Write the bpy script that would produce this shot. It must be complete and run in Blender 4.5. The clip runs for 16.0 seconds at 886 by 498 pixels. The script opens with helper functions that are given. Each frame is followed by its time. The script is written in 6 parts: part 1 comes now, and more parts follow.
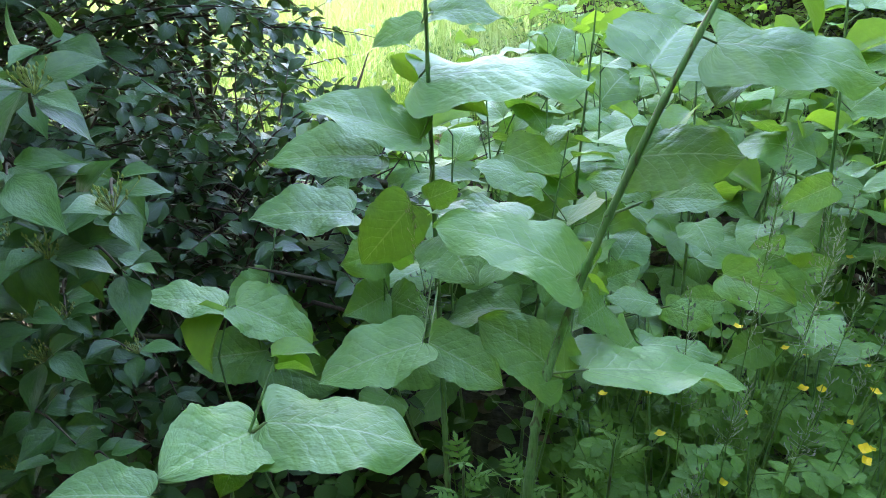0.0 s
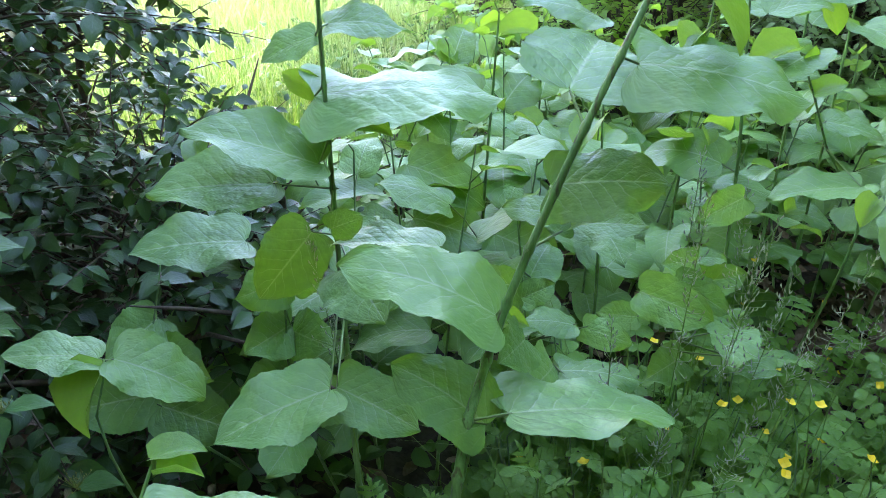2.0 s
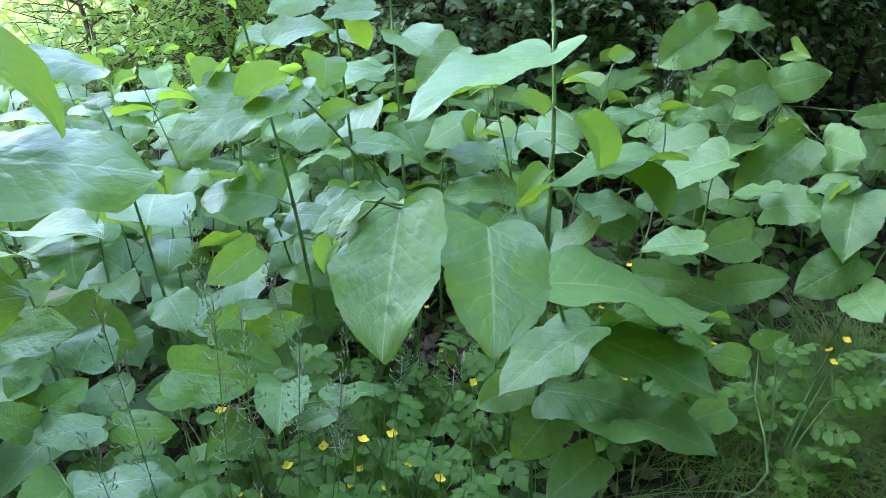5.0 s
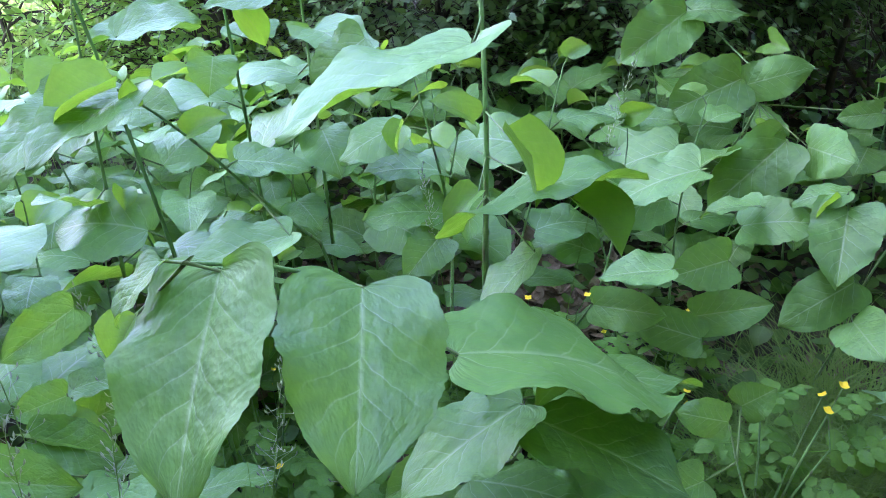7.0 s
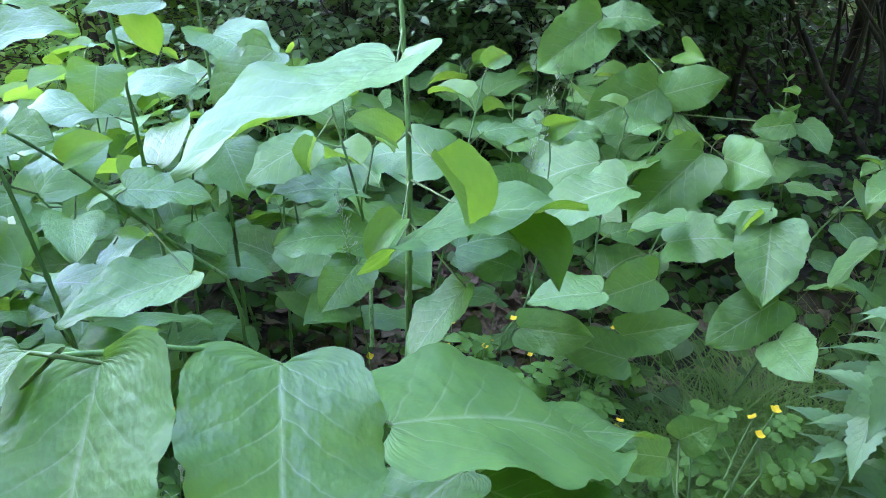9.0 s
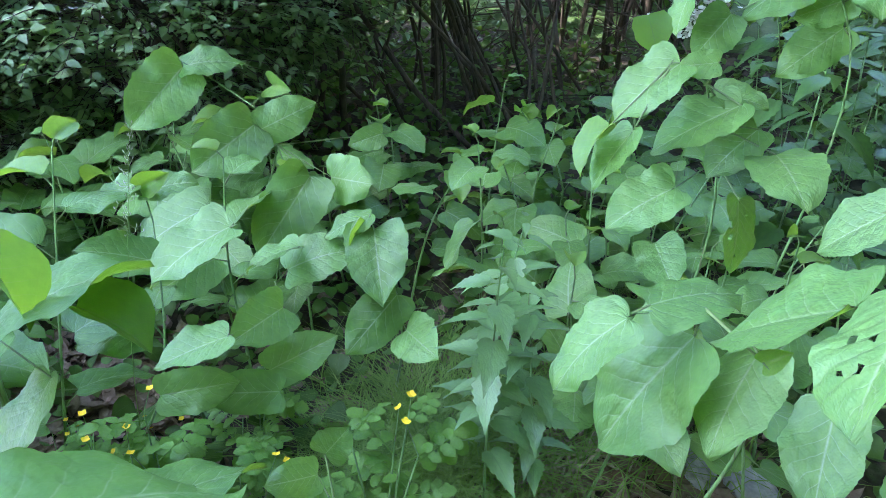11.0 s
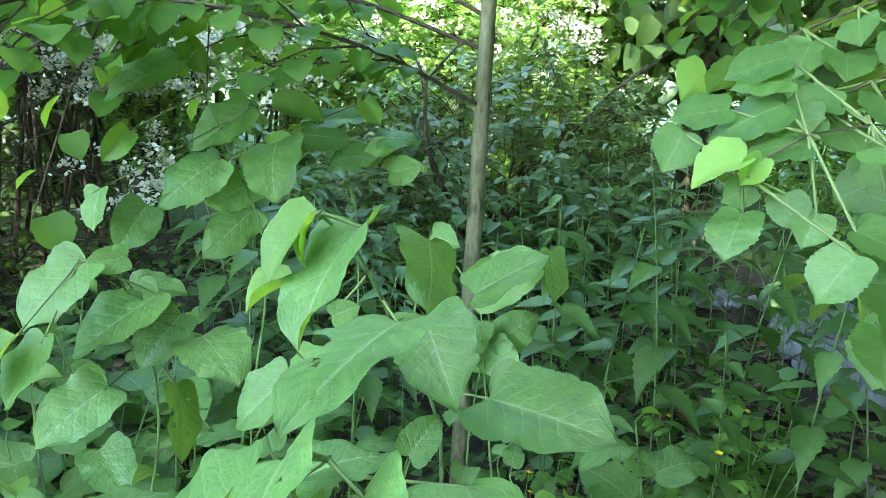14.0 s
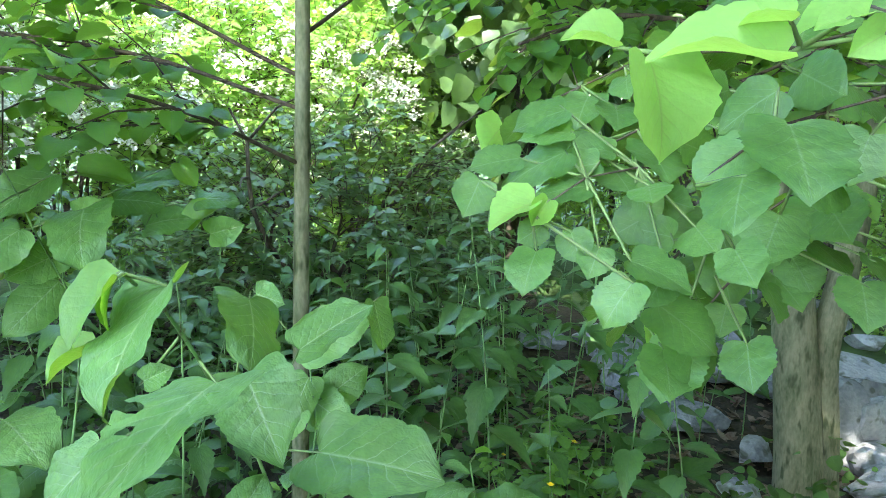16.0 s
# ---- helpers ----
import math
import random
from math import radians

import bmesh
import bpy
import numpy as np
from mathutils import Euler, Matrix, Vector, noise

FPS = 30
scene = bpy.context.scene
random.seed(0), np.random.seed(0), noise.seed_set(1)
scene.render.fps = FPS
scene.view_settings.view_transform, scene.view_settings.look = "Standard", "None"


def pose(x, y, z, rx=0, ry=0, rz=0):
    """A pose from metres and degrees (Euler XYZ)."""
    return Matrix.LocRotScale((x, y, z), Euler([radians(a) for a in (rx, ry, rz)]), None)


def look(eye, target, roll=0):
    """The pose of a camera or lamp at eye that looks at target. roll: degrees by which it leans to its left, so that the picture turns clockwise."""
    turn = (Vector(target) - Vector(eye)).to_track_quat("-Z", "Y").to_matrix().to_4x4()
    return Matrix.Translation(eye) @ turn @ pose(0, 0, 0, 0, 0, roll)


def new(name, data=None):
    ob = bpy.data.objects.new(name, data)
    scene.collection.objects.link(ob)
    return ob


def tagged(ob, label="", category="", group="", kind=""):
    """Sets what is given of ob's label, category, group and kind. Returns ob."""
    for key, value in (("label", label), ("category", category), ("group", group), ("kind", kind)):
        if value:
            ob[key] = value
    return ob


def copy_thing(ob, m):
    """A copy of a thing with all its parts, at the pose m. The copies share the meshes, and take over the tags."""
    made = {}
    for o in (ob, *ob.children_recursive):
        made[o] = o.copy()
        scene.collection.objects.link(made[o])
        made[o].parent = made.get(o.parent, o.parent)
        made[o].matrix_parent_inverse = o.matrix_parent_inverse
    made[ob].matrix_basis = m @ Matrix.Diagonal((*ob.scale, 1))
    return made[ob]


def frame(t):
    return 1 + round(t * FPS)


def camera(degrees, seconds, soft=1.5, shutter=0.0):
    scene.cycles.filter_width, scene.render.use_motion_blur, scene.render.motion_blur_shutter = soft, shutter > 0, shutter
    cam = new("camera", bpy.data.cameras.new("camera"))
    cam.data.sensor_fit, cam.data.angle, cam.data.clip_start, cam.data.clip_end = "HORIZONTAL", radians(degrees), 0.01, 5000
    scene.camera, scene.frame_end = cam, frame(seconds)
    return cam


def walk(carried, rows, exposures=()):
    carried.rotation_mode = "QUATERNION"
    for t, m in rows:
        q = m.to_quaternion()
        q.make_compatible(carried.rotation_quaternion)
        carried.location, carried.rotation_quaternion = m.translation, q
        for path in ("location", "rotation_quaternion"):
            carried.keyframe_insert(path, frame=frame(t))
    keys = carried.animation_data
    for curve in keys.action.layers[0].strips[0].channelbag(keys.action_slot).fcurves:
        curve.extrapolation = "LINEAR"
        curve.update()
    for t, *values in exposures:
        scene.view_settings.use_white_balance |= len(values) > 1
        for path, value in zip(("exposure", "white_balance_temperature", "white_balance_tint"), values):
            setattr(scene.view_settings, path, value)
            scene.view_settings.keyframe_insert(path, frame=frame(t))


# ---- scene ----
cam = camera(59.6, 16.0, soft=0.75)
PATH = [
    (0, (0.187, 0.036, 1.495), (0.031, 1.752, 0.482), -2.8),
    (0.5, (0.17, 0.085, 1.473), (0.109, 1.797, 0.441), -1.8),
    (1, (0.158, 0.126, 1.468), (0.162, 1.821, 0.406), -0.9),
    (1.5, (0.163, 0.141, 1.482), (0.214, 1.826, 0.405), -0.6),
    (2, (0.178, 0.145, 1.495), (0.271, 1.853, 0.46), -0.7),
    (2.5, (0.193, 0.158, 1.489), (0.478, 1.874, 0.5), -0.7),
    (3, (0.221, 0.168, 1.48), (0.664, 1.85, 0.492), -0.7),
    (3.5, (0.357, 0.178, 1.488), (0.829, 1.827, 0.46), -3.2),
    (4, (0.496, 0.189, 1.483), (1.101, 1.801, 0.466), -2.2),
    (4.5, (0.538, 0.185, 1.494), (1.232, 1.76, 0.475), -1.1),
    (4.7, (0.539, 0.189, 1.504), (1.264, 1.749, 0.482), -1.0),
    (6.8, (0.789, 0.37, 1.423), (1.553, 1.899, 0.384), -2.8),
    (7, (0.784, 0.404, 1.404), (1.573, 1.927, 0.376), -1.8),
    (7.5, (0.784, 0.476, 1.39), (1.621, 1.976, 0.366), -1.1),
    (8, (0.795, 0.521, 1.389), (1.703, 1.972, 0.355), 0.1),
    (8.2, (0.79, 0.539, 1.394), (1.715, 1.973, 0.351), 1.1),
    (10.3, (0.893, 0.441, 1.402), (2.195, 1.595, 0.417), -1.8),
    (10.5, (0.879, 0.428, 1.416), (2.273, 1.476, 0.437), -1.2),
    (11, (0.907, 0.4, 1.411), (2.451, 1.237, 0.454), -0.8),
    (11.5, (0.934, 0.377, 1.402), (2.595, 0.974, 0.461), -1.2),
    (12, (0.948, 0.351, 1.399), (2.705, 0.616, 0.48), -0.4),
    (12.5, (0.953, 0.331, 1.393), (2.746, 0.333, 0.507), 0.1),
    (13, (0.944, 0.324, 1.401), (2.757, 0.187, 0.568), 2.1),
    (13.5, (0.939, 0.322, 1.414), (2.781, 0.115, 0.663), 2.0),
    (14, (0.932, 0.312, 1.434), (2.832, -0.04, 0.918), 3.0),
    (14.5, (0.933, 0.316, 1.426), (2.853, -0.006, 0.968), 0.5),
    (15, (0.928, 0.31, 1.429), (2.853, -0.034, 1.009), 0.2),
    (15.5, (0.918, 0.306, 1.426), (2.795, -0.257, 1.029), 2.0),
    (16, (0.9, 0.297, 1.433), (2.716, -0.463, 1.078), 2.0),
]
walk(cam, [(t, look(eye, target, roll)) for t, eye, target, roll in PATH],
     exposures=[(0, 3.9, 6600, 17), (4, 4.05, 6250, 25), (8, 4.1, 5850, 30), (10.5, 4.35, 5750, 28), (12.5, 4.2, 6150, 12), (16, 4.15, 6350, 9)])

# ---- world, sun, exposure ----
SUN_AZIMUTH, SUN_HEIGHT = 312.0, 52.0          # degrees clockwise from +y, degrees above the horizon
world = bpy.data.worlds.new("sky")
scene.world = world
world.use_nodes = True
sky = world.node_tree.nodes.new("ShaderNodeTexSky")
sky.sky_type, sky.sun_disc = "NISHITA", False
sky.sun_elevation, sky.sun_rotation = radians(SUN_HEIGHT), radians(SUN_AZIMUTH)
sky.air_density, sky.dust_density = 1.0, 1.0
backing = world.node_tree.nodes["Background"]
backing.inputs["Strength"].default_value = 0.15
world.node_tree.links.new(sky.outputs[0], backing.inputs["Color"])
SUN_WAY = Vector((math.sin(radians(SUN_AZIMUTH)) * math.cos(radians(SUN_HEIGHT)),
                  math.cos(radians(SUN_AZIMUTH)) * math.cos(radians(SUN_HEIGHT)), math.sin(radians(SUN_HEIGHT))))
sun = new("sun", bpy.data.lights.new("sun", "SUN"))
sun.data.energy, sun.data.angle, sun.data.color = 1.0, radians(0.6), (1.0, 0.95, 0.86)
sun.matrix_world = look(SUN_WAY * 60, (0, 0, 0))

# ---- materials ----
def material(name):
    m = bpy.data.materials.new(name)
    m.use_nodes = True
    m.node_tree.nodes.clear()
    return m, m.node_tree.nodes, m.node_tree.links


def math_node(nodes, links, kind, a, b=None, c=None, clamp=False):
    n = nodes.new("ShaderNodeMath")
    n.operation, n.use_clamp = kind, clamp
    for i, v in enumerate((a, b, c)):
        if v is None:
            continue
        if isinstance(v, (int, float)):
            n.inputs[i].default_value = v
        else:
            links.new(v, n.inputs[i])
    return n.outputs[0]


def mix_colour(nodes, links, factor, a, b, kind="MIX"):
    n = nodes.new("ShaderNodeMix")
    n.data_type, n.blend_type = "RGBA", kind
    for socket, v in ((n.inputs[0], factor), (n.inputs[6], a), (n.inputs[7], b)):
        if isinstance(v, (int, float)):
            socket.default_value = v
        elif isinstance(v, tuple):
            socket.default_value = (*v, 1)
        else:
            links.new(v, socket)
    return n.outputs[2]


def leaf_material(name, dark, light, glow, vein, veins=8.0, slope=0.3, through_light=0.35, rough=0.5, gloss=0.35, islands=False, puff=0.25, spots=0.3):
    """A leaf: green with a pale midrib and side veins along its own length, quilted between them, letting light through."""
    m, nodes, links = material(name)
    out = nodes.new("ShaderNodeOutputMaterial")
    uv = nodes.new("ShaderNodeUVMap")
    sep = nodes.new("ShaderNodeSeparateXYZ")
    links.new(uv.outputs[0], sep.inputs[0])
    side = math_node(nodes, links, "ABSOLUTE", math_node(nodes, links, "MULTIPLY_ADD", sep.outputs[0], 2.0, -1.0))
    warp = nodes.new("ShaderNodeTexNoise")
    warp.inputs["Scale"].default_value = 2.6
    links.new(uv.outputs[0], warp.inputs["Vector"])
    along = math_node(nodes, links, "SUBTRACT", math_node(nodes, links, "MULTIPLY_ADD", warp.outputs[0], 0.16, sep.outputs[1]), math_node(nodes, links, "MULTIPLY", math_node(nodes, links, "POWER", side, 0.8), slope))
    wave = math_node(nodes, links, "SINE", math_node(nodes, links, "MULTIPLY", along, veins * 2 * math.pi))
    ridge = math_node(nodes, links, "POWER", math_node(nodes, links, "MULTIPLY_ADD", wave, 0.5, 0.5), 80.0)
    ridge = math_node(nodes, links, "MULTIPLY", ridge, math_node(nodes, links, "SUBTRACT", 0.95, side, clamp=True))
    rib = math_node(nodes, links, "SUBTRACT", 1.0, math_node(nodes, links, "MULTIPLY", side, 22.0), clamp=True)
    line = math_node(nodes, links, "MAXIMUM", math_node(nodes, links, "MULTIPLY", ridge, 0.85), rib)
    info = nodes.new("ShaderNodeNewGeometry" if islands else "ShaderNodeObjectInfo")
    chance = info.outputs["Random Per Island" if islands else "Random"]
    place = nodes.new("ShaderNodeTexCoord")
    blotch = nodes.new("ShaderNodeTexNoise")
    blotch.inputs["Scale"].default_value, blotch.inputs["Detail"].default_value = 26.0, 3.0
    links.new(place.outputs["Generated" if not islands else "Object"], blotch.inputs["Vector"])
    if not islands:
        blotch.inputs["Scale"].default_value = 7.0
    base = mix_colour(nodes, links, chance, dark, light)
    base = mix_colour(nodes, links, math_node(nodes, links, "MULTIPLY", math_node(nodes, links, "SUBTRACT", blotch.outputs[0], 0.35, clamp=True), spots * 2), base,
                      tuple(0.5 * (a + b) * 1.25 for a, b in zip(light, glow)))
    base = mix_colour(nodes, links, math_node(nodes, links, "MULTIPLY", line, 0.75), base, vein)
    cells = nodes.new("ShaderNodeTexVoronoi")
    cells.inputs["Scale"].default_value = 40.0
    links.new(uv.outputs[0], cells.inputs["Vector"])
    quilt = nodes.new("ShaderNodeTexNoise")
    quilt.inputs["Scale"].default_value = 9.0
    links.new(uv.outputs[0], quilt.inputs["Vector"])
    height = math_node(nodes, links, "ADD", math_node(nodes, links, "MULTIPLY", math_node(nodes, links, "POWER", math_node(nodes, links, "MULTIPLY_ADD", wave, 0.5, 0.5), 5.0), -0.18), math_node(nodes, links, "ADD", math_node(nodes, links, "MULTIPLY", cells.outputs[0], 0.15), math_node(nodes, links, "MULTIPLY", quilt.outputs[0], 1.2)))
    bump = nodes.new("ShaderNodeBump")
    bump.inputs["Strength"].default_value, bump.inputs["Distance"].default_value = puff, 0.004
    links.new(height, bump.inputs["Height"])
    face = nodes.new("ShaderNodeBsdfPrincipled")
    links.new(base, face.inputs["Base Color"])
    links.new(bump.outputs[0], face.inputs["Normal"])
    face.inputs["Roughness"].default_value = rough
    face.inputs["Specular IOR Level"].default_value = gloss
    back = nodes.new("ShaderNodeBsdfTranslucent")
    links.new(mix_colour(nodes, links, math_node(nodes, links, "MULTIPLY", line, 0.5), glow, tuple(0.45 * v for v in glow)), back.inputs["Color"])
    both = nodes.new("ShaderNodeMixShader")
    both.inputs[0].default_value = through_light
    links.new(face.outputs[0], both.inputs[1])
    links.new(back.outputs[0], both.inputs[2])
    links.new(both.outputs[0], out.inputs["Surface"])
    return m


def plain_material(name, a, b, scale=8.0, rough=0.8, bump_by=0.3, distance=0.01, stretch=(1, 1, 1), c=None, detail=6.0, gloss=0.3, chance=0.0):
    """Two colours mottled at two scales with fine relief; c: a third, rarer one."""
    m, nodes, links = material(name)
    out = nodes.new("ShaderNodeOutputMaterial")
    face = nodes.new("ShaderNodeBsdfPrincipled")
    place = nodes.new("ShaderNodeTexCoord")
    turn = nodes.new("ShaderNodeMapping")
    turn.inputs["Scale"].default_value = stretch
    links.new(place.outputs["Object"], turn.inputs[0])
    large, fine = nodes.new("ShaderNodeTexNoise"), nodes.new("ShaderNodeTexNoise")
    for n, s in ((large, scale), (fine, scale * 7.3)):
        n.inputs["Scale"].default_value, n.inputs["Detail"].default_value = s, detail
        links.new(turn.outputs[0], n.inputs["Vector"])
    mask = math_node(nodes, links, "MULTIPLY_ADD", math_node(nodes, links, "ADD", large.outputs[0], math_node(nodes, links, "MULTIPLY", fine.outputs[0], 0.6)), 2.6, -1.6, clamp=True)
    colour = mix_colour(nodes, links, mask, a, b)
    if c:
        rare = nodes.new("ShaderNodeTexNoise")
        rare.inputs["Scale"].default_value = scale * 2.3
        links.new(turn.outputs[0], rare.inputs["Vector"])
        colour = mix_colour(nodes, links, math_node(nodes, links, "MULTIPLY_ADD", rare.outputs[0], 9.0, -5.2, clamp=True), colour, c)
    if chance:
        info = nodes.new("ShaderNodeObjectInfo")
        colour = mix_colour(nodes, links, math_node(nodes, links, "MULTIPLY", info.outputs["Random"], chance), colour, tuple(0.45 * v for v in a))
    bump = nodes.new("ShaderNodeBump")
    bump.inputs["Strength"].default_value, bump.inputs["Distance"].default_value = bump_by, distance
    links.new(math_node(nodes, links, "ADD", large.outputs[0], math_node(nodes, links, "MULTIPLY", fine.outputs[0], 0.5)), bump.inputs["Height"])
    links.new(colour, face.inputs["Base Color"])
    links.new(bump.outputs[0], face.inputs["Normal"])
    face.inputs["Roughness"].default_value, face.inputs["Specular IOR Level"].default_value = rough, gloss
    links.new(face.outputs[0], out.inputs["Surface"])
    return m


KNOT = leaf_material("knotweed_leaf", (0.065, 0.165, 0.045), (0.15, 0.31, 0.09), (0.32, 0.58, 0.035), (0.42, 0.56, 0.28), veins=7.0, through_light=0.28, rough=0.45, gloss=0.6, puff=0.65)
KNOT_YOUNG = leaf_material("young_knotweed_leaf", (0.085, 0.2, 0.04), (0.14, 0.28, 0.06), (0.36, 0.6, 0.04), (0.28, 0.38, 0.15), veins=7.0, through_light=0.42, rough=0.42, gloss=0.45)
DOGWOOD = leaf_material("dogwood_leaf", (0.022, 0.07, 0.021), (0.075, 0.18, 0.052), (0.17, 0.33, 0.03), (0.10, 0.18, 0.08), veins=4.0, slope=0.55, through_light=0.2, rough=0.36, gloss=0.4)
# Darker copy of the dogwood leaf; the shrubs' inner shade is in the colour.
DOGWOOD_SHADED = leaf_material("dogwood_leaf_shaded", (0.013, 0.042, 0.014), (0.04, 0.1, 0.03), (0.14, 0.27, 0.03), (0.08, 0.15, 0.07), veins=4.0, slope=0.55, through_light=0.17, rough=0.3, gloss=0.4, islands=True)
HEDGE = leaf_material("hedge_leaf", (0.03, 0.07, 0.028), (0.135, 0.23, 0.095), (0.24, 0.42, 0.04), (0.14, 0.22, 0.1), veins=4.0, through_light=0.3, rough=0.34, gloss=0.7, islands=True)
# Lighter copy of the hedge leaf; colour makes up for daylight the hedge lacks.
LIT_PRIVET = leaf_material("lightened_privet_leaf", (0.075, 0.15, 0.06), (0.23, 0.35, 0.17), (0.28, 0.46, 0.05), (0.2, 0.3, 0.14), veins=4.0, through_light=0.3, rough=0.34, gloss=0.7, islands=True)
# Bright leaf for shrubs and trees in sun; part of the sunlight is colour.
BRIGHT_BUSH = leaf_material("lightened_bush_leaf", (0.12, 0.25, 0.06), (0.26, 0.43, 0.12), (0.42, 0.66, 0.08), (0.25, 0.36, 0.13), veins=4.0, through_light=0.45, rough=0.45, islands=True)
LINDEN = leaf_material("linden_leaf", (0.045, 0.125, 0.036), (0.095, 0.215, 0.06), (0.36, 0.6, 0.05), (0.3, 0.45, 0.18), veins=6.0, slope=0.45, through_light=0.33, rough=0.4, gloss=0.5)
LINDEN_FAR = leaf_material("linden_leaf_crown", (0.045, 0.125, 0.035), (0.10, 0.23, 0.055), (0.38, 0.64, 0.06), (0.2, 0.32, 0.12), veins=6.0, slope=0.45, through_light=0.5, rough=0.45, islands=True)
NETTLE = leaf_material("nettle_leaf", (0.032, 0.095, 0.026), (0.10, 0.22, 0.06), (0.22, 0.42, 0.04), (0.11, 0.2, 0.08), veins=7.0, slope=0.4, through_light=0.22, rough=0.42, gloss=0.5, islands=False, puff=0.22)
PALE_NETTLE = leaf_material("pale_nettle_leaf", (0.09, 0.2, 0.075), (0.2, 0.36, 0.15), (0.26, 0.46, 0.06), (0.14, 0.24, 0.11), veins=7.0, slope=0.4, through_light=0.22, rough=0.4, gloss=0.6, puff=0.22)
# Herb leaf darkened so that the gaps under the plants read as shadow.
LOW = leaf_material("darkened_carpet_leaf", (0.02, 0.06, 0.013), (0.065, 0.15, 0.032), (0.2, 0.38, 0.04), (0.1, 0.2, 0.06), veins=4.0, slope=0.5, through_light=0.25, rough=0.5, islands=True)
HERB = leaf_material("herb_leaf", (0.05, 0.145, 0.028), (0.125, 0.27, 0.055), (0.32, 0.56, 0.05), (0.15, 0.27, 0.1), veins=4.0, slope=0.5, through_light=0.32, rough=0.5, islands=True)
GRASS = leaf_material("grass_blade", (0.07, 0.16, 0.035), (0.17, 0.29, 0.075), (0.28, 0.46, 0.05), (0.15, 0.24, 0.08), veins=1.0, through_light=0.3, rough=0.5, islands=True)
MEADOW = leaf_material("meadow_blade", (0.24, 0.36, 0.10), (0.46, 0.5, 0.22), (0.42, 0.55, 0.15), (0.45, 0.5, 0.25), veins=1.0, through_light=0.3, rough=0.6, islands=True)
STEM = plain_material("knotweed_stem", (0.12, 0.25, 0.07), (0.24, 0.4, 0.14), 60.0, 0.45, 0.15, 0.001, (1, 1, 0.12), c=(0.13, 0.14, 0.06))
PETIOLE = plain_material("petiole", (0.13, 0.23, 0.07), (0.21, 0.27, 0.09), 14.0, 0.5, 0.1, 0.001)
TWIG = plain_material("twig_bark", (0.06, 0.045, 0.03), (0.13, 0.10, 0.07), 40.0, 0.85, 0.4, 0.002, (1, 1, 0.3))
BARK = plain_material("smooth_bark", (0.09, 0.11, 0.05), (0.27, 0.26, 0.16), 14.0, 0.8, 0.6, 0.006, (1, 1, 0.35), c=(0.06, 0.075, 0.03))
SHRUB_BARK = plain_material("grey_brown_bark", (0.045, 0.038, 0.026), (0.13, 0.105, 0.075), 16.0, 0.88, 0.6, 0.006, (1, 1, 0.25))
SOIL = plain_material("soil_and_litter", (0.028, 0.024, 0.016), (0.085, 0.072, 0.045), 5.0, 0.95, 0.9, 0.03, c=(0.05, 0.085, 0.025))
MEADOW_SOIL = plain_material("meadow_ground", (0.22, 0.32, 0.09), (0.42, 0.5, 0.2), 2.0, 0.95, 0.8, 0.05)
FOREST_SOIL = plain_material("wood_floor", (0.05, 0.10, 0.025), (0.10, 0.17, 0.045), 2.0, 0.95, 0.8, 0.05)
GRAVEL = plain_material("pale_gravel", (0.62, 0.6, 0.54), (0.8, 0.78, 0.72), 6.0, 0.95, 0.5, 0.02)
STONE = plain_material("pale_limestone", (0.26, 0.28, 0.29), (0.5, 0.5, 0.49), 7.0, 0.85, 0.8, 0.015, c=(0.16, 0.17, 0.13), chance=0.5)
DEAD = plain_material("dry_leaf", (0.16, 0.11, 0.06), (0.34, 0.28, 0.2), 12.0, 0.9, 0.3, 0.004, chance=0.8)
STRAW = plain_material("dry_stalk", (0.24, 0.2, 0.13), (0.42, 0.36, 0.25), 20.0, 0.8, 0.2, 0.002, (1, 1, 0.3))
SEED = plain_material("grass_seed_head", (0.3, 0.36, 0.2), (0.55, 0.56, 0.4), 30.0, 0.7, 0.2, 0.002)
YELLOW = plain_material("yellow_petal", (0.75, 0.52, 0.01), (0.85, 0.66, 0.03), 30.0, 0.5, 0.1, 0.001)
BUD = plain_material("yellow_green_bud", (0.2, 0.26, 0.05), (0.38, 0.42, 0.12), 40.0, 0.6, 0.1, 0.001)
WHITE = plain_material("white_blossom", (0.55, 0.58, 0.4), (0.75, 0.76, 0.62), 30.0, 0.7, 0.1, 0.001)

